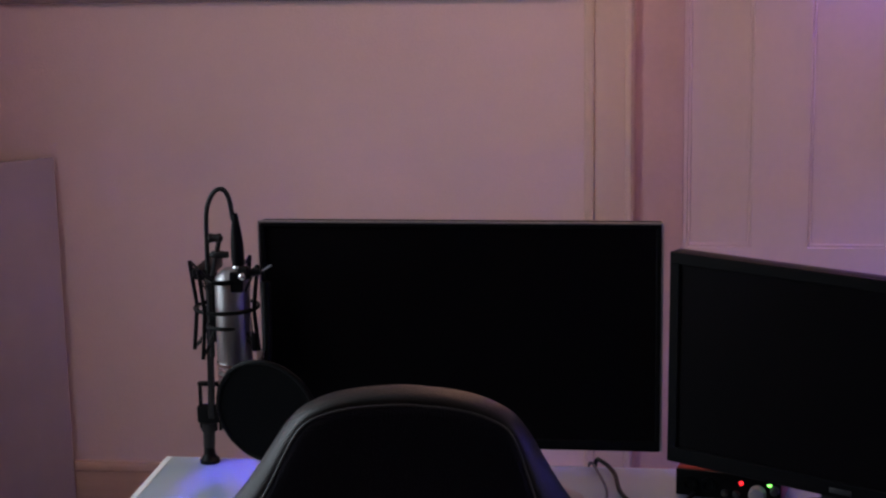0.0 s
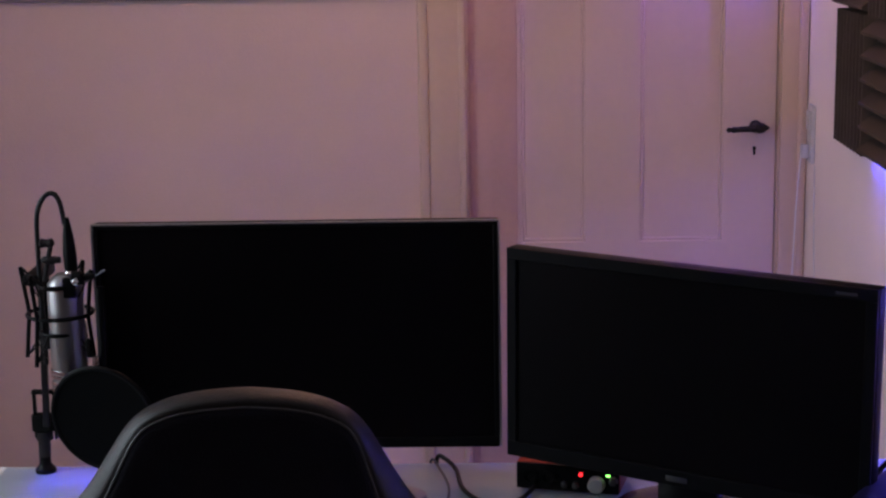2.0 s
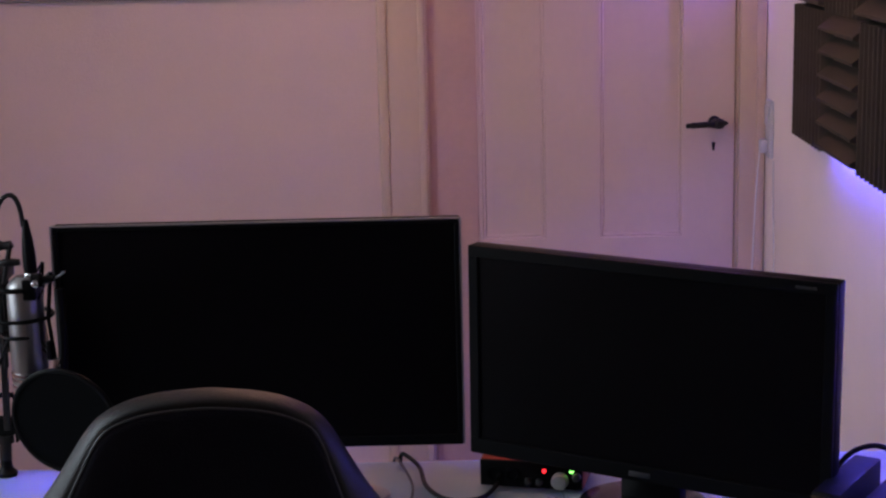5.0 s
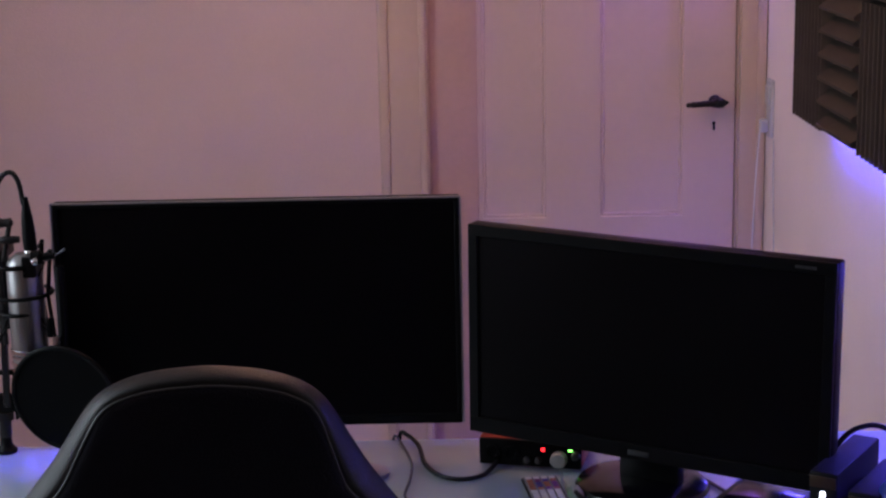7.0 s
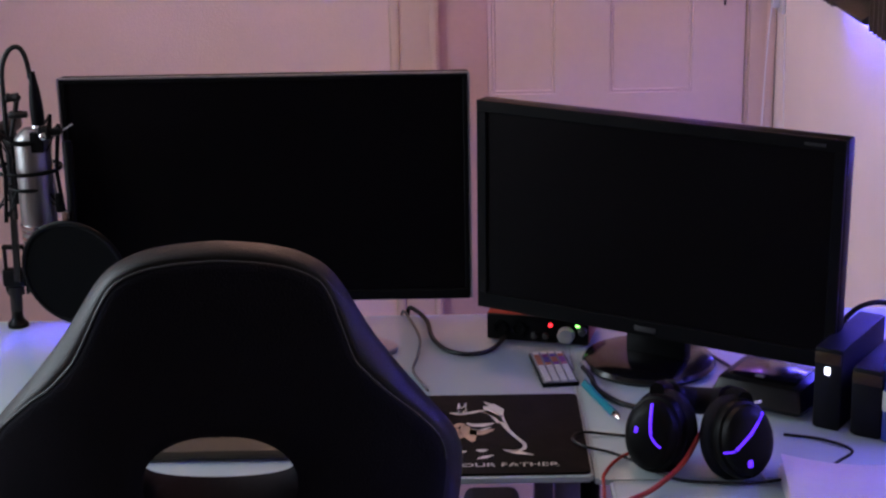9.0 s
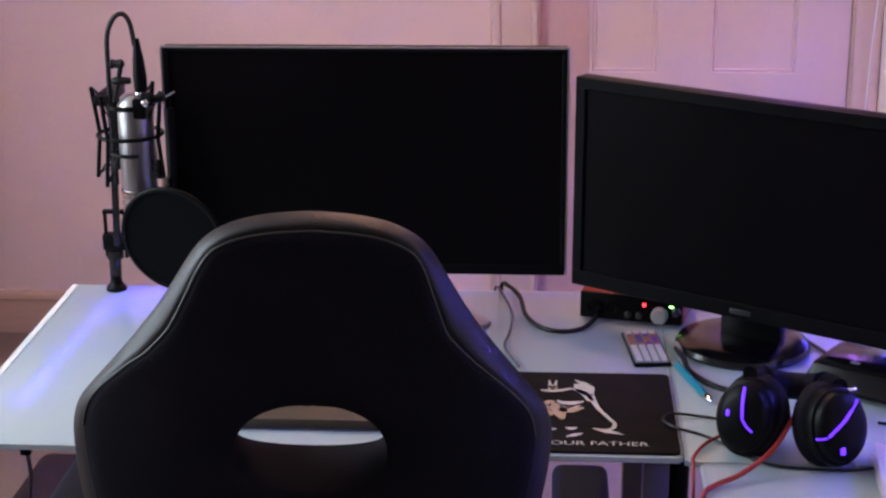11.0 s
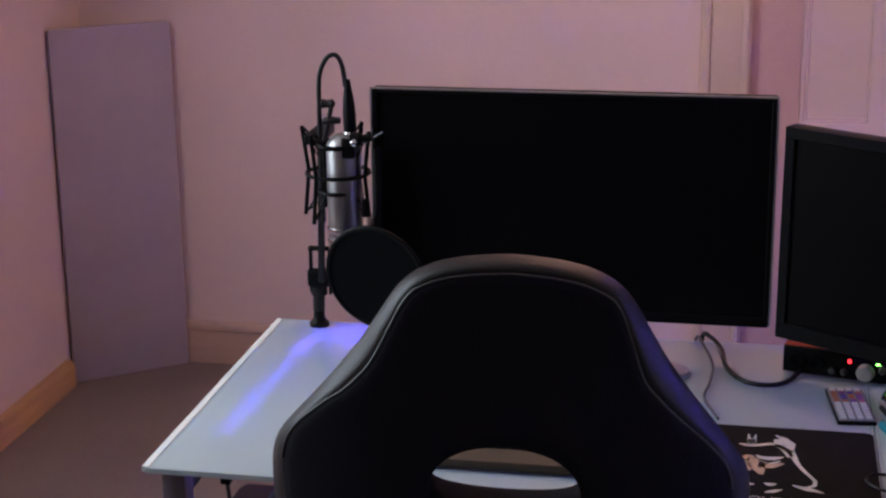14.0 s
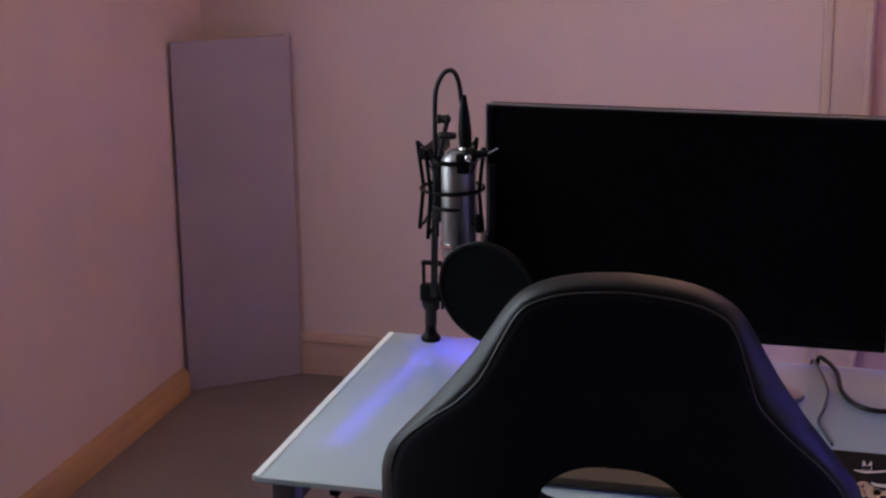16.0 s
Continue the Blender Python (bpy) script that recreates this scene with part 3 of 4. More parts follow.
mic = thing("studio_microphone", -0.658, 2.47, 0.905, 0, "silver studio microphone hanging upside down in a shock mount", "microphone", rx=0)
bm = lathe(B(), (0, 0, 0), (0, 0, 1), [(0.045, 0.0278), (0.05, 0.0284), (0.178, 0.0276), (0.184, 0.026), (0.192, 0.020), (0.198, 0.012)], 36)
part("body", bm, M_NICKEL, mic, "satin silver body")
bm = lathe(B(), (0, 0, 0), (0, 0, 1), [(-0.050, 0.010), (-0.046, 0.022), (-0.036, 0.0272), (0.040, 0.0276)], 36)
part("grille", bm, M_NICKEL, mic, "wire grille end")
for k in range(7):
    z = -0.036 + k * 0.0115
    part("grille_slat", lathe(B(), (0, 0, z), (0, 0, 1), [(0, 0.0276), (0.001, 0.0290), (0.004, 0.0290), (0.005, 0.0276)], 32), M_CHROME, mic)
part("collar", lathe(B(), (0, 0, 0.040), (0, 0, 1), [(0, 0.0282), (0.001, 0.0298), (0.006, 0.0298), (0.007, 0.0282)], 36), M_CHROME, mic, "bright ring")
bm = lathe(B(), (0.012, 0, 0.200), (-0.03, 0, 1), [(0, 0.0095), (0.012, 0.0105), (0.03, 0.0105), (0.055, 0.0085), (0.075, 0.0055), (0.086, 0.004)], 20)
part("plug", bm, M_BLACK, mic, "black cable plug")
part("plug_ring", lathe(B(), (0.012, 0, 0.196), (0, 0, 1), [(0, 0.009), (0.004, 0.0115), (0.008, 0.009)], 20), M_CHROME, mic)
part("emblem", box(B(), (0.013, -0.0225, 0.180), (0.020, 0.010, 0.032), 0.002), M_BLACK, mic, "black front plate")
# shock mount: two hoops joined by angled struts
mount = thing("shock_mount", -0.668, 2.47, 1.04, 0, "black spider shock mount round the microphone", "shock mount")


def hoop(r, z, n=40):
    return [(r * math.cos(2 * math.pi * k / n), r * math.sin(2 * math.pi * k / n), z) for k in range(n)]


part("middle_hoop", tube(B(), hoop(0.050, 0.0), 0.0032, 8, True), M_BLACK, mount)
part("inner_hoop", tube(B(), hoop(0.030, 0.045), 0.004, 8, True), M_BLACK, mount)
part("inner_hoop", tube(B(), hoop(0.030, -0.030), 0.003, 8, True), M_BLACK, mount)
for deg in (172, 242, 64, 340):
    ca, sa = math.cos(radians(deg)), math.sin(radians(deg))
    q = lambda r, z: (r * ca, r * sa, z)
    bm = tube(B(), [q(0.061, 0.072), q(0.051, 0.0), q(0.059, -0.073)], 0.0034, 8, smooth=False)
    part("strut", bm, M_BLACK, mount)
    for u, v, r in ((q(0.061, 0.072), q(0.031, 0.047), 0.0022), (q(0.060, 0.069), q(0.034, 0.025), 0.0015), (q(0.059, -0.072), q(0.030, -0.030), 0.0018), (q(0.058, -0.070), q(0.033, -0.048), 0.0015)):
        part("elastic_cord", tube(B(), [u, v], r, 6, smooth=False), M_CABLE, mount, "black elastic cord")
bm = B()
lathe(bm, (0.034, -0.052, 0.066), (1, 0, 0.1), [(0, 0.004), (0.003, 0.011), (0.016, 0.011), (0.02, 0.006), (0.036, 0.005)], 20)
part("clamp_screw", bm, M_BLACK, mount, "black clamp screw")
part("screw_tip", lathe(B(), (0.044, -0.064, 0.064), (0, -1, 0), [(0, 0.006), (0.004, 0.005), (0.006, 0.002)], 16), M_CHROME, mount, "chrome screw tip")
part("wing_lever", tube(B(), [(0.055, -0.05, 0.06), (0.072, -0.052, 0.070), (0.088, -0.055, 0.080)], 0.0018, 8), M_STEEL, mount)

pop = thing("pop_filter", -0.5915, 2.395, 0.890, 0, "round black pop filter on a short gooseneck", "pop filter")
tilt = Matrix.Rotation(radians(-14), 4, "Z") @ Matrix.Rotation(radians(8), 4, "X")
bm = B()
tube(bm, [(0.0845 * math.cos(2 * math.pi * k / 56), 0, 0.0845 * math.sin(2 * math.pi * k / 56)) for k in range(56)], 0.0042, 10, True)
bmesh.ops.transform(bm, matrix=tilt, verts=bm.verts)
part("hoop", bm, M_BLACK, pop)
bm = lathe(B(), (0, -0.0015, 0), (0, 1, 0), [(0, 0.083), (0.003, 0.083)], 56)
bmesh.ops.transform(bm, matrix=tilt, verts=bm.verts)
part("cloth", bm, M_MESH, pop, "taut black nylon cloth")
part("gooseneck", tube(B(), [(0.002, 0.0, 0.078), (0.004, 0.006, 0.115), (0.003, 0.012, 0.16), (0.002, 0.016, 0.205)], 0.0075, 12), M_BLACK, pop, "ribbed black gooseneck")
part("neck_clip", box(B(), (-0.004, -0.004, 0.090), (0.012, 0.014, 0.024), 0.003), M_CHROME, pop, "small chrome clip")
part("stem", box(B(), (-0.016, 0.004, 0.112), (0.010, 0.010, 0.030), 0.003), M_BLACK, pop)

# ---- chair ----
CX, CY, CZ = -0.2795, 1.72, 0.845


def half_outline(z):
    """Half the width of the chair's back at a height."""
    zs = [0.46, 0.52, 0.60, 0.70, 0.78, 0.832, 0.881, 0.909, 0.9225, 0.9355, 0.956, 0.989, 1.028, 1.067, 1.0925, 1.113, 1.1285, 1.136, 1.140]
    ws = [0.150, 0.200, 0.222, 0.247, 0.268, 0.276, 0.2785, 0.272, 0.262, 0.251, 0.233, 0.205, 0.175, 0.151, 0.136, 0.118, 0.086, 0.050, 0.0]
    return float(np.interp(z, zs, ws))


def outer_radius(th):
    """How far the back reaches from the middle of its opening in the direction th."""
    lo, hi = 0.0, 0.6
    for _ in range(40):
        r = (lo + hi) / 2
        x, z = r * math.cos(th), CZ + r * math.sin(th)
        inside = 0.46 < z < 1.140 and abs(x) < half_outline(z)
        lo, hi = (r, hi) if inside else (lo, r)
    return lo


def hole_radius(th, side):
    """The opening: wider on the rear than on the front, so that its padded lip shows."""
    s, c = math.sin(th), math.cos(th)
    a, b = (0.090, 0.062 if s > 0 else 0.046) if side < 0 else (0.086, 0.034 if s > 0 else 0.016)
    p = 2.2
    return (abs(c / a) ** p + abs(s / b) ** p) ** (-1 / p)


def rim_width(z, left=False):
    """The width of the bolster band outside the piping, by height; the left one is turned from the eye."""
    if left:
        return float(np.interp(z, [0.60, 0.88, 0.93, 0.96, 0.98, 1.014, 1.07, 1.106, 1.14], [0.020, 0.012, 0.012, 0.017, 0.024, 0.027, 0.021, 0.018, 0.0235]))
    return float(np.interp(z, [0.60, 0.86, 0.90, 0.94, 0.975, 1.02, 1.07, 1.106, 1.14], [0.020, 0.018, 0.020, 0.024, 0.031, 0.037, 0.027, 0.019, 0.0235]))


def back_point(th, s, side):
    """A point of the padded back. s runs from the opening to the rim; side -1 is the rear, 1 the front."""
    r0, r1 = hole_radius(th, side), RIM[th]
    r = r0 + (r1 - r0) * s
    x, z = r * math.cos(th), r * math.sin(th)
    if side > 0:
        z += 0.028 * (1 - s) ** 2
    band = rim_width(CZ + r1 * math.sin(th), math.cos(th) < 0)
    edge = min(1.0, (1 - s) * (r1 - r0) / (band * 1.1), 0.4 + 0.6 * s * (r1 - r0) / 0.022)
    bend = 1.4 if side < 0 else 2.0
    round_off = max(0.0, 1 - (1 - edge) ** bend) ** (1 / bend)
    thick = (0.034 if side < 0 else 0.058) * round_off + 0.003
    if side < 0:
        groove = math.exp(-(((1 - s) * (r1 - r0) - band) / 0.005) ** 2)
        thick -= 0.004 * groove
    wing = 1.6 * max(0.0, abs(x) - 0.10) ** 2
    y = side * thick + wing - 0.10 * z
    grow = (CY + y) / CY
    x += 0.045 * z
    return ((CX + x) * grow - CX, y, 1.65 + (CZ + z - 1.65) * grow - CZ)


N_TH = 160
ANGLES = [2 * math.pi * k / N_TH for k in range(N_TH)]
RIM = {}
raw = [outer_radius(a) for a in ANGLES]
for k, a in enumerate(ANGLES):
    RIM[a] = (raw[k - 1] + 2 * raw[k] + raw[(k + 1) % N_TH]) / 4
chair = thing("office_chair", CX, CY, 0, 0, "black leatherette racing-style office chair with an opening in its back", "chair")
def strips(bm, loops):
    """Joins a ring of open strips of points into one surface."""
    rows = [[bm.verts.new((x, y, z + CZ)) for x, y, z in loop] for loop in loops]
    for i, p in enumerate(rows):
        q = rows[(i + 1) % len(rows)]
        for j in range(len(p) - 1):
            bm.faces.new((p[j], p[j + 1], q[j + 1], q[j]))
    return bm


panel_loops, bolster_loops = [], []
for a in ANGLES:
    d = RIM[a] - hole_radius(a, -1)
    sb = 1 - rim_width(CZ + RIM[a] * math.sin(a), math.cos(a) < 0) / d
    panel_loops.append([back_point(a, 0.9 * (1 - k / 8), 1) for k in range(9)] + [back_point(a, sb * u, -1) for u in (0, 0.02, 0.06, 0.12, 0.22, 0.36, 0.5, 0.64, 0.78, 0.88, 0.94, 0.97, 1.0)])
    bolster_loops.append([back_point(a, sb + (1 - sb) * u, -1) for u in (0, 0.05, 0.10, 0.2, 0.32, 0.46, 0.6, 0.72, 0.82, 0.9, 0.96, 0.99, 1.0)] + [back_point(a, s, 1) for s in (1.0, 0.995, 0.985, 0.97, 0.94, 0.9)])
back = part("backrest", strips(B(), panel_loops), M_LEATHER, chair, "black padded leatherette backrest with an opening")
part("bolster", strips(B(), bolster_loops), M_RIM, back, "smooth dark leatherette bolster round the rim")
seam = []
for k in range(-24, N_TH // 2 + 25):
    a = ANGLES[k % N_TH]
    d = RIM[a] - hole_radius(a, -1)
    x, y, z = back_point(a, 1 - rim_width(CZ + RIM[a] * math.sin(a), math.cos(a) < 0) / d, -1)
    if z + CZ > 0.87:
        seam.append((x, y - 0.001, z + CZ))
part("piping", tube(B(), seam, 0.0014, 6, smooth=False), M_PIPING, back, "grey piping along the bolster seam")
bm = box(B(), (0, 0.28, 0.47), (0.50, 0.50, 0.10), 0.035, segments=4)
part("seat", bm, M_LEATHER, chair, "black padded seat")
for sx in (-1, 1):
    bm = box(B(), (sx * 0.316, 0.115, 0.717), (0.072, 0.24, 0.032), 0.013, segments=3)
    rest = part("armrest", bm, M_LEATHER, chair, "dark plastic armrest pad")
    bm = box(B(), (sx * 0.316, 0.13, 0.573), (0.035, 0.07, 0.26), 0.008)
    box(bm, (sx * 0.275, 0.13, 0.448), (0.11, 0.07, 0.018), 0.004)
    part("support", bm, M_BLACK, rest)
bm = cyl(B(), (0, 0.26, 0.10), (0, 0.26, 0.42), 0.026)
part("gas_lift", bm, M_BLACK, chair)
part("tilt_plate", box(B(), (0, 0.24, 0.413), (0.2, 0.24, 0.02), 0.005), M_BLACK, chair)
bm = box(B(), (0, 0.03, 0.50), (0.07, 0.05, 0.22), 0.01)
part("back_bracket", bm, M_BLACK, chair)
for k in range(5):
    a = radians(90 + 72 * k)
    d = Vector((math.cos(a), math.sin(a), 0))
    o = Vector((0, 0.26, 0.0))
    leg = part("base_leg", tube(B(), [o + Vector((0, 0, 0.10)), o + d * 0.16 + Vector((0, 0, 0.092)), o + d * 0.31 + Vector((0, 0, 0.072))], 0.018, 10), M_BLACK, chair)
    side = d.cross(Vector((0, 0, 1)))
    cc = o + d * 0.31 + Vector((0, 0, 0.028))
    part("castor", cyl(B(), cc - side * 0.022, cc + side * 0.022, 0.028), M_BLACK, leg)

# ---- on the desk ----
face = thing("audio_interface", 0.1225, 2.4585, DESK, -14.0, "small red and black audio interface with lit lamps", "audio interface")
part("case", box(B(), (0, 0.055, 0.0255), (0.166, 0.105, 0.045), 0.004), M_RED, face, "red metal case")
part("front_plate", box(B(), (0, -0.001, 0.0255), (0.164, 0.006, 0.043), 0.002), M_BLACK, face, "black front plate")
for dx in (-0.06, 0.06):
    part("foot", cyl(B(), (dx, 0.02, 0), (dx, 0.02, 0.004), 0.007), M_BLACK, face)
part("monitor_knob", lathe(B(), (0.047, -0.004, 0.020), (0, -1, 0), [(0, 0.0135), (0.010, 0.0130), (0.013, 0.011), (0.014, 0.004)], 28), M_GREYFACE, face, "grey level knob")
part("headphone_knob", lathe(B(), (0.0735, -0.004, 0.028), (0, -1, 0), [(0, 0.007), (0.009, 0.0065), (0.011, 0.004)], 20), M_GREYPL, face)
for dx in (-0.060, -0.030):
    part("input_jack", lathe(B(), (dx, -0.004, 0.025), (0, -1, 0), [(0, 0.012), (0.003, 0.012), (0.003, 0.008), (0.0005, 0.007)], 24), M_BLACK, face)
for dx in (-0.004, 0.014):
    part("gain_knob", lathe(B(), (dx, -0.004, 0.016), (0, -1, 0), [(0, 0.0055), (0.007, 0.005), (0.008, 0.003)], 16), M_GREYPL, face)
part("red_lamp", lathe(B(), (0.0215, -0.004, 0.034), (0, -1, 0), [(0, 0.0031), (0.002, 0.0028)], 14), M_LED_RED, face, "lit red lamp")
part("green_lamp", box(B(), (0.0650, -0.005, 0.035), (0.0062, 0.002, 0.0028)), M_LED_GREEN, face, "lit green lamp")

remote = thing("remote_control", 0.1405, 2.338, DESK, 6.5, "white light-strip remote with rows of coloured keys", "remote control")
part("shell", box(B(), (0, 0, 0.003), (0.0555, 0.134, 0.006), 0.0015), M_BLACK, remote, "black edge and back")
part("face_plate", box(B(), (0, 0, 0.0065), (0.051, 0.129, 0.0012)), M_REMOTE, remote, "pale grey face")
bm = box(B(), (0, 0, 0.001), (0.0085, 0.0072, 0.002))
key = mesh_of("key", bm, M_KEYWHITE, True)
keys = []
for m in KEYCOLOURS:
    k2 = key.copy()
    k2.materials[0] = m
    keys.append(k2)
for r in range(11):
    for c in range(4):
        me = key if r in (0, 9, 10, 8) or (r > 5 and c < 1) else keys[(c + (r // 2 if c else 3)) % 6] if r < 5 else key
        piece("key", me, remote, pose(-0.0182 + c * 0.01215, 0.0565 - r * 0.0113, 0.0071))

pen = thing("pen", 0.200, 2.204, DESK, -74, "turquoise plastic pen with a silver tip", "pen")
bm = lathe(B(), (-0.066, 0, 0.0062), (1, 0, 0), [(0, 0.0035), (0.002, 0.0058), (0.118, 0.0058), (0.122, 0.005)], 18)
part("barrel", bm, M_TEAL, pen)
part("tip", lathe(B(), (0.056, 0, 0.0062), (1, 0, 0), [(0, 0.005), (0.004, 0.0056), (0.012, 0.0045), (0.020, 0.0012)], 16), M_CHROME, pen, "silver tip")
part("clip", box(B(), (-0.045, 0, 0.0128), (0.04, 0.004, 0.002), 0.0008), M_TEAL, pen)

pad = thing("mouse_pad", -0.022, 2.100, DESK, 0, "black cloth mouse pad with a pale print and lettering", "mouse pad")
bm = B()
w, h, r = 0.190, 0.137, 0.010
outline = []
for cx, cy, a0 in ((w - r, h - r, 0), (-w + r, h - r, 90), (-w + r, -h + r, 180), (w - r, -h + r, 270)):
    outline += [(cx + r * math.cos(radians(a0 + 15 * k)), cy + r * math.sin(radians(a0 + 15 * k))) for k in range(7)]
part("cloth", prism(bm, outline, 0, 0.0035, 0.0006), M_RUBBER, pad)


def strip(points, widths, z0, z1):
    """A flat tapering ribbon, for printed shapes."""
    pts = smooth_path([(x, y, 0) for x, y in points], 6)
    ws = np.interp(np.linspace(0, 1, len(pts)), np.linspace(0, 1, len(widths)), widths)
    left, right = [], []
    for i, p in enumerate(pts):
        d = (pts[min(i + 1, len(pts) - 1)] - pts[max(i - 1, 0)]).normalized()
        n = Vector((-d.y, d.x, 0)) * float(ws[i]) / 2
        left.append((p + n)[:2])
        right.append((p - n)[:2])
    bm = B()
    vl, vr = [bm.verts.new((*p, z1)) for p in left], [bm.verts.new((*p, z1)) for p in right]
    for i in range(len(vl) - 1):
        bm.faces.new((vl[i], vr[i], vr[i + 1], vl[i + 1]))
    return bm


ZP = 0.0039
for pts, ws, mt in (
        ([(-0.0072, 0.0754), (0.0067, 0.0724), (0.0247, 0.0751), (0.0428, 0.0811), (0.0586, 0.0697), (0.0719, 0.0389)], [0.004, 0.01, 0.007, 0.006, 0.01, 0.012], M_PRINT),
        ([(0.0062, 0.1123), (0.0077, 0.0934), (0.0092, 0.0744)], [0.002, 0.005, 0.008], M_PRINT),
        ([(0.018, 0.1117), (0.0156, 0.0941), (0.0121, 0.0747)], [0.002, 0.005, 0.008], M_PRINT),
        ([(0.0046, 0.087), (0.019, 0.0884)], [0.012, 0.014], M_PRINT),
        ([(0.0475, 0.1146), (0.0544, 0.1066), (0.0632, 0.1013)], [0.002, 0.006, 0.01], M_PRINT),
        ([(0.0553, 0.1006), (0.0626, 0.0813), (0.0696, 0.056)], [0.02, 0.03, 0.01], M_PRINT),
        ([(0.0692, 0.0646), (0.0819, 0.0138), (0.0969, -0.0194), (0.1054, -0.036)], [0.012, 0.006, 0.005, 0.005], M_PRINT),
        ([(0.1054, -0.0342), (0.1042, -0.0508), (0.0939, -0.0587), (0.0795, -0.0584)], [0.005, 0.006, 0.005, 0.002], M_PRINT),
        ([(0.0724, -0.0556), (0.0937, -0.064), (0.117, -0.0739)], [0.002, 0.012, 0.002], M_PRINT),
        ([(0.0188, 0.0381), (0.0286, 0.0303), (0.0447, 0.0302), (0.0604, 0.0369)], [0.003, 0.01, 0.012, 0.003], M_PRINT),
        ([(0.0211, 0.0209), (0.037, 0.0121), (0.0552, 0.0216)], [0.003, 0.005, 0.003], M_PRINT),
        ([(-0.0003, 0.0232), (0.0072, 0.0343), (0.0149, 0.029)], [0.01, 0.008, 0.008], M_PRINT_TAN),
        ([(0.001, 0.019), (0.0038, -0.0024), (0.0092, -0.0149)], [0.008, 0.018, 0.006], M_PRINT_TAN),
        ([(0.0149, 0.0273), (0.0205, 0.0035), (0.0275, -0.0261)], [0.01, 0.026, 0.006], M_PRINT_TAN),
        ([(0.0224, 0.0055), (0.0403, 0.0055), (0.0604, 0.0143)], [0.016, 0.018, 0.004], M_PRINT_TAN),
        ([(0.0312, -0.0544), (0.0401, -0.057), (0.0491, -0.0544)], [0.002, 0.01, 0.003], M_PRINT),
        ([(0.0327, -0.0837), (0.0448, -0.0782), (0.0575, -0.0718)], [0.002, 0.009, 0.002], M_PRINT),
        ([(0.0025, -0.0554), (0.0113, -0.0598), (0.0185, -0.0591)], [0.004, 0.007, 0.002], M_PRINT)):
    part("printed_mark", strip([(0.9 * x + 0.0115, y - 0.007) for x, y in pts], ws, ZP, ZP), mt, pad)


def lettering(text, size, at, mat, parent, stretch=1.0):
    cu = bpy.data.curves.new("lettering", "FONT")
    cu.body, cu.size, cu.extrude = text, size, 0.0
    tmp = bpy.data.objects.new("lettering", cu)
    me = bpy.data.meshes.new_from_object(tmp)
    bpy.data.objects.remove(tmp)
    me.materials.clear()
    me.materials.append(mat)
    ob = new("lettering", me)
    ob.parent = parent
    ob.matrix_basis = at @ Matrix.Diagonal((stretch, 1, 1, 1))
    return tagged(ob, "pale printed words")


lettering("YOUR FATHER", 0.0165, pose(0.006, -0.116, ZP), M_PRINT, pad, 1.32)

kb = thing("keyboard", -0.27, 2.100, DESK, 0, "black low keyboard near the desk's front", "keyboard")
part("body", box(B(), (0, 0, 0.010), (0.44, 0.165, 0.016), 0.005), M_KEYBOARD, kb)
bm = box(B(), (0, 0, 0.003), (0.0155, 0.0155, 0.006), 0.0015, segments=1)
kc = mesh_of("key", bm, M_KEYBOARD, True)
for r in range(6):
    for c in range(22):
        piece("key", kc, kb, pose(-0.2 + c * 0.019, 0.066 - r * 0.0195, 0.0175))


def earcup(parent, x, y, z, tilt_x, turn, lean):
    """One cup of the headset, its outer shell towards local -y."""
    m = Matrix.Translation((x, y, z)) @ Matrix.Rotation(radians(turn), 4, "Z") @ Matrix.Rotation(radians(tilt_x), 4, "X") @ Matrix.Rotation(radians(lean), 4, "Y")

    def put(name, bm, mat, par, label=""):
        bmesh.ops.transform(bm, matrix=m, verts=bm.verts)
        return part(name, bm, mat, par, label)
    bm = lathe(B(), (0, 0.0, 0), (0, -1, 0), [(-0.006, 0.045), (0.004, 0.047), (0.012, 0.045), (0.014, 0.041), (0.022, 0.039), (0.027, 0.033), (0.030, 0.024), (0.031, 0.004)], 40)
    bmesh.ops.scale(bm, vec=(0.90, 1, 1.12), verts=bm.verts)
    cup = put("ear_cup", bm, M_BLACK, parent, "black ear cup with glowing lines")
    bm = tube(B(), [(0.033 * math.cos(2 * math.pi * k / 40), 0.018, 0.042 * math.sin(2 * math.pi * k / 40)) for k in range(40)], 0.0150, 12, True)
    put("ear_cushion", bm, M_LEATHER, cup, "soft black cushion")
    bm = tube(B(), [(0.0365 * math.cos(2 * math.pi * k / 40), -0.0125, 0.0455 * math.sin(2 * math.pi * k / 40)) for k in range(40)], 0.0016, 8, True)
    put("trim_ring", bm, M_GREYPL, cup, "dull grey trim ring")
    return cup, put


hs = thing("gaming_headset", 0.303, 2.000, DESK, 0, "black gaming headset with glowing violet lines lying down", "headset")
cup1, put1 = earcup(hs, -0.049, -0.024, 0.052, -12, -34, 4)
cup2, put2 = earcup(hs, 0.055, -0.052, 0.054, -16, 24, 0)
for pts, ws in (([(-0.003, 0.042), (0.002, 0.022), (0.006, 0.004)], 0.0020), ([(0.006, 0.003), (0.014, -0.005), (0.022, -0.010)], 0.0014)):
    put1("light_line", tube(B(), [(x, -0.0330 + 0.0105 * ((x / 0.034) ** 2 + (z / 0.046) ** 2) ** 1.6, z) for x, z in pts], ws, 8), M_LED_HEAD, cup1, "glowing line")
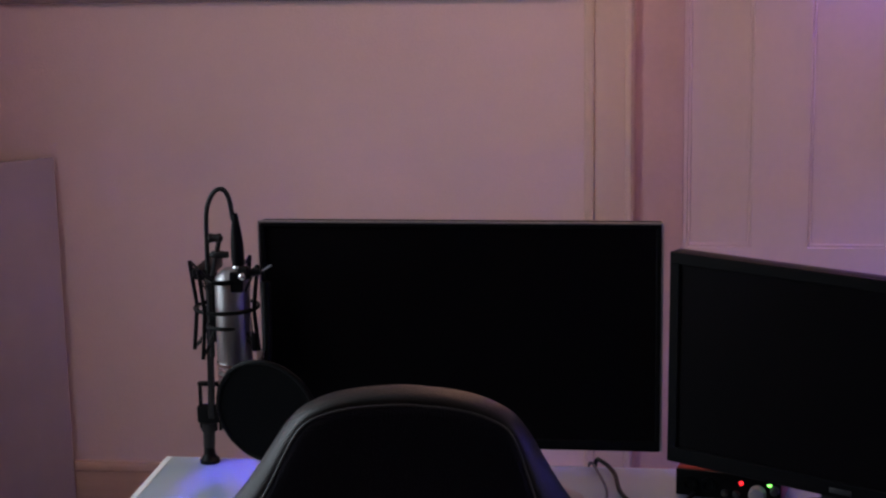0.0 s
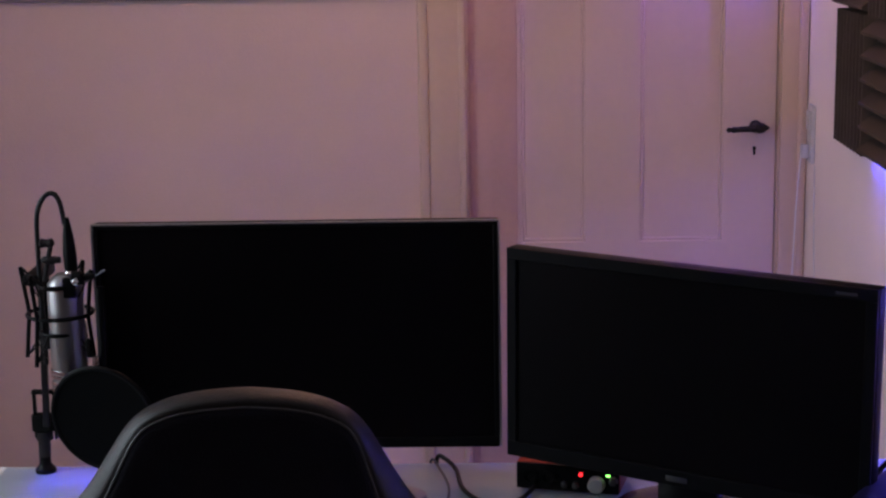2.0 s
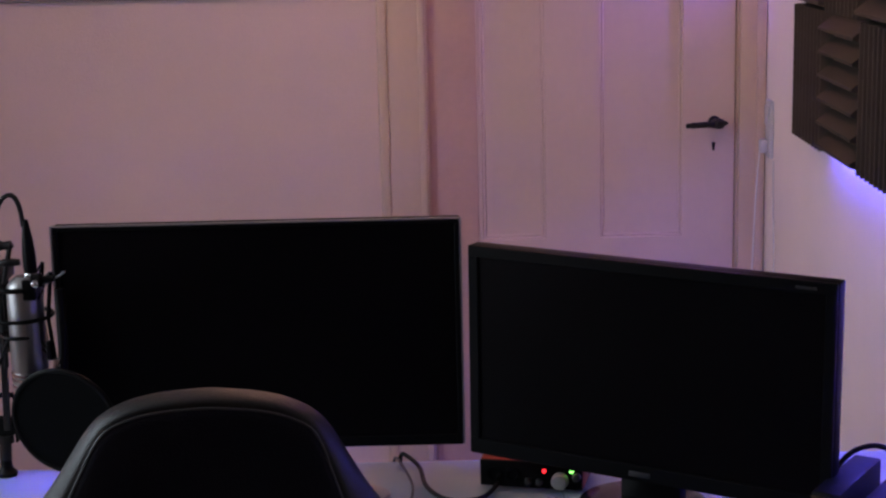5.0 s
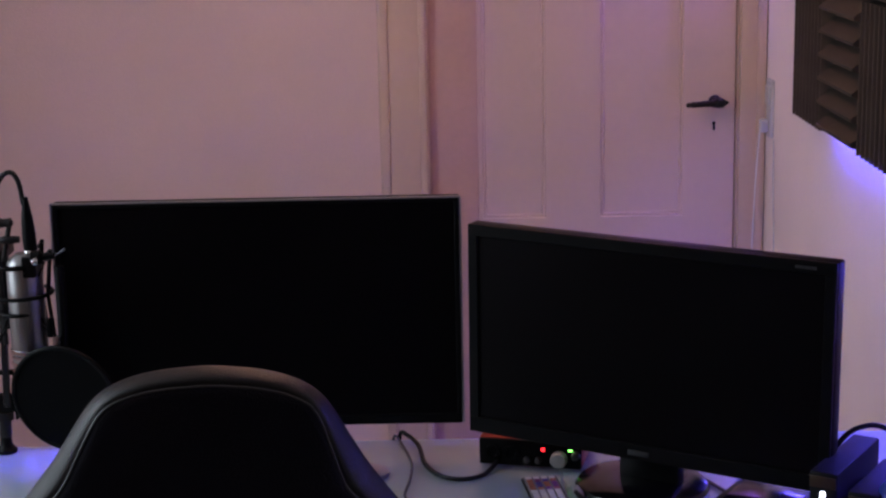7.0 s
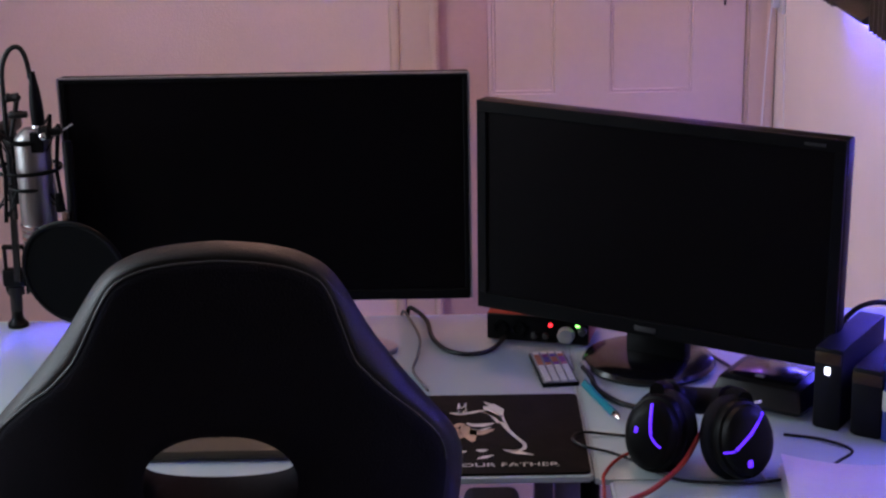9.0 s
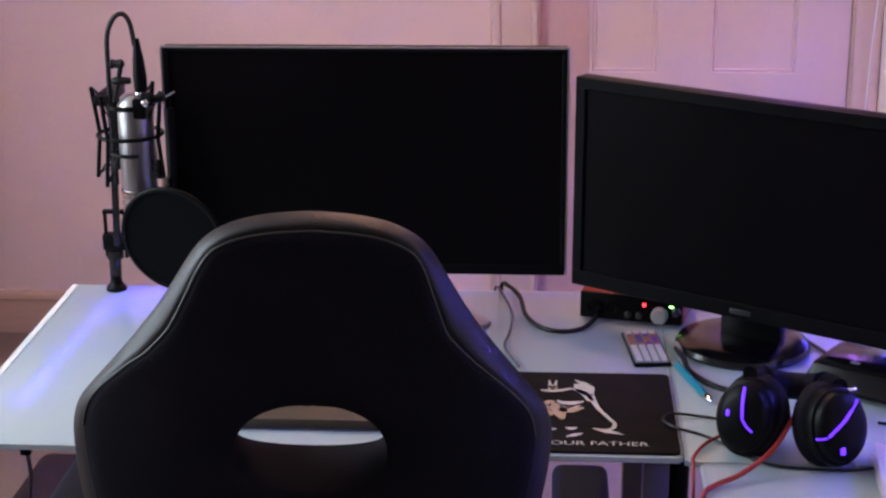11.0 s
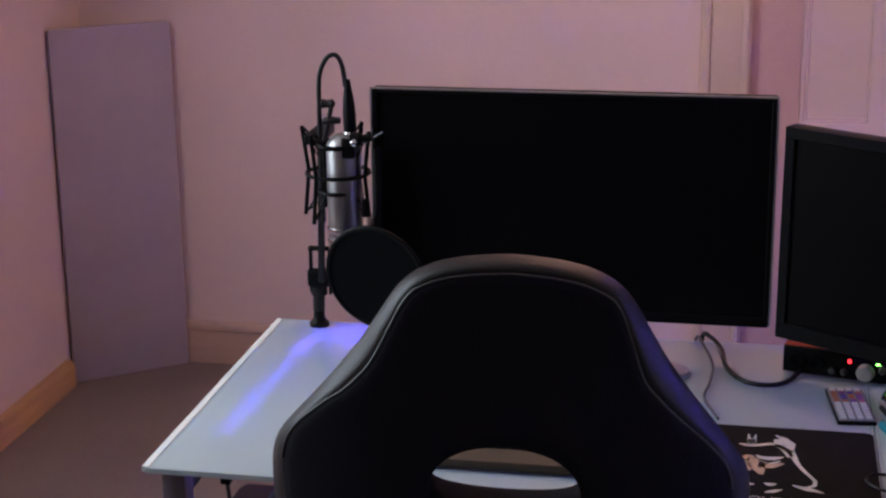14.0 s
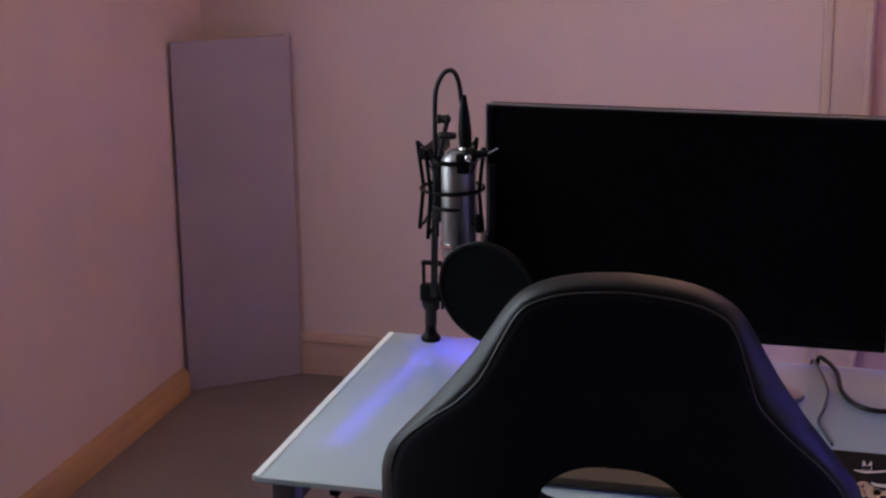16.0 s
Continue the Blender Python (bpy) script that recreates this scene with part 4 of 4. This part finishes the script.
for pts, ws in (([(-0.026, -0.008), (-0.003, 0.011), (0.022, 0.032)], 0.0020), ([(-0.027, -0.009), (-0.032, -0.010), (-0.038, -0.010)], 0.0014)):
    put2("light_line", tube(B(), [(x, -0.0330 + 0.0105 * ((x / 0.034) ** 2 + (z / 0.046) ** 2) ** 1.6, z) for x, z in pts], ws, 8), M_LED_HEAD, cup2, "glowing line")
put1("light_mark", box(B(), (-0.016, -0.0285, 0.004), (0.007, 0.004, 0.010), 0.0015), M_LED_HEAD, cup1, "glowing mark")
put2("light_mark", box(B(), (-0.008, -0.0275, -0.028), (0.007, 0.006, 0.010), 0.0015), M_LED_HEAD, cup2, "glowing mark")
put2("clip", box(B(), (0.020, -0.018, 0.046), (0.012, 0.004, 0.004), 0.001), M_CHROME, cup2, "small silver clip")
bm = tube(B(), [(-0.048, -0.005, 0.104), (-0.030, 0.045, 0.086), (-0.010, 0.075, 0.060), (0.015, 0.088, 0.048), (0.045, 0.072, 0.056), (0.060, 0.025, 0.084), (0.062, -0.036, 0.102)], 0.010, 12)
band = part("headband", bm, M_BLACK, hs, "padded black headband")
bm = tube(B(), [(-0.026, 0.050, 0.076), (-0.010, 0.070, 0.062), (0.015, 0.080, 0.054), (0.045, 0.066, 0.058), (0.056, 0.040, 0.072)], 0.0185, 12)
part("band_padding", bm, M_LEATHER, band)

router = thing("router", 0.445, 2.205, DESK, -33, "low black glossy network router behind the headset", "router")
bm = prism(B(), [(-0.072, -0.062), (0.072, -0.062), (0.072, 0.062), (-0.072, 0.062)], 0.006, 0.044, 0.010)
for v in bm.verts:
    if v.co.z > 0.02:
        v.co.x, v.co.y = v.co.x * 0.90, v.co.y * 0.86 + 0.004
part("shell", bm, M_GLOSS, router)
part("top_plate", box(B(), (0, 0.004, 0.0446), (0.100, 0.080, 0.0016), 0.0006), M_PIANO, router, "polished top plate")
part("emblem", box(B(), (-0.006, -0.026, 0.0462), (0.013, 0.007, 0.001)), M_SILVER, router, "small silver emblem")
for dx in (-0.05, 0.05):
    part("foot", cyl(B(), (dx, 0, 0), (dx, 0, 0.007), 0.008), M_BLACK, router)


def book_drive(x, y, rz, w, h, d, label, lit):
    o = thing("external_drive", x, y, DESK, rz, label, "external drive", "drives on the desk")
    part("case", box(B(), (0, d / 2, h / 2 + 0.002), (w, d, h), 0.004), M_DRIVE, o)
    part("front_trim", box(B(), (0, -0.0015, h - 0.012), (w - 0.003, 0.003, 0.016), 0.001), M_BRONZE, o, "bronze-tinted top trim")
    part("foot", box(B(), (0, d / 2, 0.001), (w - 0.008, d - 0.01, 0.002)), M_BLACK, o)
    if lit:
        part("lamp", box(B(), (0.000, -0.002, h - 0.030), (0.0075, 0.003, 0.010), 0.001), M_LED_WHITE, o, "lit white lamp")
    return o


book_drive(0.501, 2.096, -33, 0.040, 0.118, 0.175, "upright black external drive with a lit lamp", True)
book_drive(0.548, 2.066, -33, 0.044, 0.098, 0.15, "upright black external drive", False)

bottle = thing("blue_bottle", 0.602, 2.070, DESK, 0, "blue and white plastic bottle lit by blue light", "bottle")
part("body", lathe(B(), (0, 0, 0), (0, 0, 1), [(0, 0.034), (0.004, 0.037), (0.085, 0.037), (0.105, 0.030), (0.12, 0.016)], 28), M_BLUE, bottle)
part("label_band", lathe(B(), (0, 0, 0.045), (0, 0, 1), [(0, 0.0374), (0.0005, 0.0382), (0.028, 0.0382), (0.0285, 0.0374)], 28), M_WHITE, bottle, "white label band")
part("cap", lathe(B(), (0, 0, 0.119), (0, 0, 1), [(0, 0.017), (0.018, 0.017), (0.02, 0.014)], 24), M_WHITE, bottle, "white cap")

stack = thing("paper_stack", 0.53, 1.87, DESK, -4, "loose white papers lying on the desk", "paper")
for k in range(4):
    bm = B()
    n = 8
    grid = [[bm.verts.new((-0.125 + 0.25 * i / n, -0.08 + 0.16 * j / n, 0.002 + 0.004 * k + 0.004 * math.sin(i * 0.7 + k) * (j / n) + (0.012 * (1 - i / n) ** 3 if k == 3 else 0))) for j in range(n + 1)] for i in range(n + 1)]
    for i in range(n):
        for j in range(n):
            bm.faces.new((grid[i][j], grid[i + 1][j], grid[i + 1][j + 1], grid[i][j + 1]))
    bmesh.ops.solidify(bm, geom=bm.faces, thickness=0.0015)
    bmesh.ops.rotate(bm, cent=(0, 0, 0), matrix=Matrix.Rotation(radians(random.uniform(-3, 3)), 3, "Z"), verts=bm.verts)
    part("sheet", bm, M_PAPER, stack)

# ---- cables ----
D = DESK + 0.004


def cable(points, r, mat, label, name="cable"):
    return solid(name, tube(B(), points, r, 8), mat, label, "cable")


cable([(-0.090, 2.612, DESK - 0.06), (-0.088, 2.604, D + 0.004), (-0.075, 2.590, D + 0.010), (-0.055, 2.545, D + 0.006), (-0.045, 2.480, D), (-0.022, 2.425, D), (0.010, 2.405, D), (0.045, 2.42, D), (0.068, 2.462, D + 0.004), (0.078, 2.485, D + 0.012)], 0.0038, M_CABLE, "black cable looping over the glass desk")
cable([(-0.10, 2.612, DESK - 0.06), (-0.098, 2.604, D + 0.002), (-0.082, 2.56, D + 0.002), (-0.066, 2.48, D), (-0.068, 2.40, D), (-0.074, 2.34, D), (-0.060, 2.285, D), (-0.050, 2.25, D + 0.002)], 0.0022, M_GREYCABLE, "thin grey mouse cable on the desk")
cable([(0.185, 2.33, D + 0.004), (0.194, 2.29, D + 0.004), (0.20, 2.25, D), (0.225, 2.20, D), (0.26, 2.175, D), (0.30, 2.17, D)], 0.0042, M_CABLE, "black cable with a silver plug on the desk")
solid("cable_plug", lathe(B(), (0.186, 2.352, D + 0.003), (0.15, -1, 0), [(0, 0.003), (0.004, 0.006), (0.03, 0.006), (0.036, 0.004)], 16), M_SILVER, "silver cable plug lying on the desk", "plug")
cable([(0.235, 2.075, D), (0.20, 2.085, D), (0.165, 2.083, D + 0.004), (0.150, 2.062, D + 0.004), (0.165, 2.036, D + 0.004), (0.20, 2.022, D), (0.235, 1.985, D), (0.27, 1.94, D), (0.32, 1.925, D), (0.39, 1.925, D), (0.46, 1.955, D), (0.50, 1.99, D), (0.52, 2.02, D), (0.49, 2.055, D), (0.44, 2.075, D)], 0.0021, M_CABLE, "thin black cable curling across the desk")
cable([(0.325, 2.000, D + 0.050), (0.308, 1.965, D + 0.050), (0.280, 1.925, D + 0.026), (0.240, 1.895, D + 0.006), (0.205, 1.872, D), (0.186, 1.845, D - 0.004), (0.178, 1.82, D - 0.05), (0.18, 1.81, D - 0.35)], 0.0035, M_REDCABLE, "red headset cable hanging over the desk's edge")
cable([(0.240, 2.030, D + 0.004), (0.205, 2.000, D), (0.184, 1.955, D), (0.181, 1.93, D - 0.006), (0.180, 1.90, D - 0.06), (0.18, 1.88, D - 0.3)], 0.0024, M_REDCABLE, "thin red cable hanging through the desk's gap")
cable([(0.378, 1.985, D + 0.012), (0.383, 1.955, D + 0.004), (0.390, 1.925, D)], 0.0022, M_WHITECABLE, "short white cable under the headset")
cable([(0.566, 2.33, D), (0.562, 2.31, D + 0.05), (0.568, 2.29, D + 0.088), (0.592, 2.28, D + 0.114), (0.628, 2.27, D + 0.118), (0.67, 2.25, D + 0.085), (0.69, 2.26, D)], 0.004, M_CABLE, "black cable arching behind the drives")
cable([(0.27, 2.60, D), (0.33, 2.52, D), (0.38, 2.40, D), (0.41, 2.33, D), (0.42, 2.29, D)], 0.003, M_GREYCABLE, "grey cable behind the monitor")
cable([(-0.705, 1.972, DESK - 0.015), (-0.703, 1.975, DESK - 0.05), (-0.708, 1.978, DESK - 0.09), (-0.700, 1.98, DESK - 0.16), (-0.69, 2.0, DESK - 0.35), (-0.70, 2.05, 0.004)], 0.003, M_GREYCABLE, "thin cable hanging below the desk")
solid("cable_clip", box(B(), (-0.705, 1.971, DESK - 0.0145), (0.014, 0.012, 0.013), 0.002), M_BLACK, "small black cable clip under the glass", "cable clip")

# ---- below and behind the desk ----
stool = thing("stool", -0.665, 2.345, 0, 0, "low stool with a dark plum velvet cushion under the desk", "stool")
bm = box(B(), (0, 0, 0.425), (0.44, 0.40, 0.07), 0.026, segments=4)
part("cushion", bm, M_VELVET, stool, "dark plum velvet cushion")
part("seat_board", box(B(), (0, 0, 0.381), (0.41, 0.37, 0.018), 0.003), M_BOXWOOD, stool)
for sx in (-1, 1):
    for sy in (-1, 1):
        part("leg", cyl(B(), (sx * 0.175, sy * 0.155, 0.0), (sx * 0.16, sy * 0.14, 0.372), 0.012, 0.017), M_BOXWOOD, stool)

solid("cable_sleeve", tube(B(), [(0.171, 2.030, 0.001), (0.172, 2.030, 0.25), (0.170, 2.029, 0.50), (0.171, 2.030, 0.731)], 0.0145, 14), M_BLACK, "black cable sleeve running from the desk to the floor", "cable sleeve")

# ---- ceiling lamp ----
cl = thing("ceiling_lamp", LAMP[0], LAMP[1], CEIL, 0, "warm glowing globe lamp hanging below the ceiling", "ceiling lamp")
part("canopy", lathe(B(), (0, 0, 0), (0, 0, -1), [(0, 0.055), (0.012, 0.055), (0.022, 0.040), (0.026, 0.012)], 32), M_WHITE, cl)
part("stem", cyl(B(), (0, 0, -0.026), (0, 0, LAMP[2] - CEIL + 0.09), 0.008), M_WHITE, cl)
part("globe", lathe(B(), (0, 0, LAMP[2] - CEIL - 0.100), (0, 0, 1), [(0.1 - 0.1 * math.cos(math.pi * k / 16), max(0.002, 0.1 * math.sin(math.pi * k / 16))) for k in range(17)], 32), M_BULB, cl, "glowing warm glass globe")
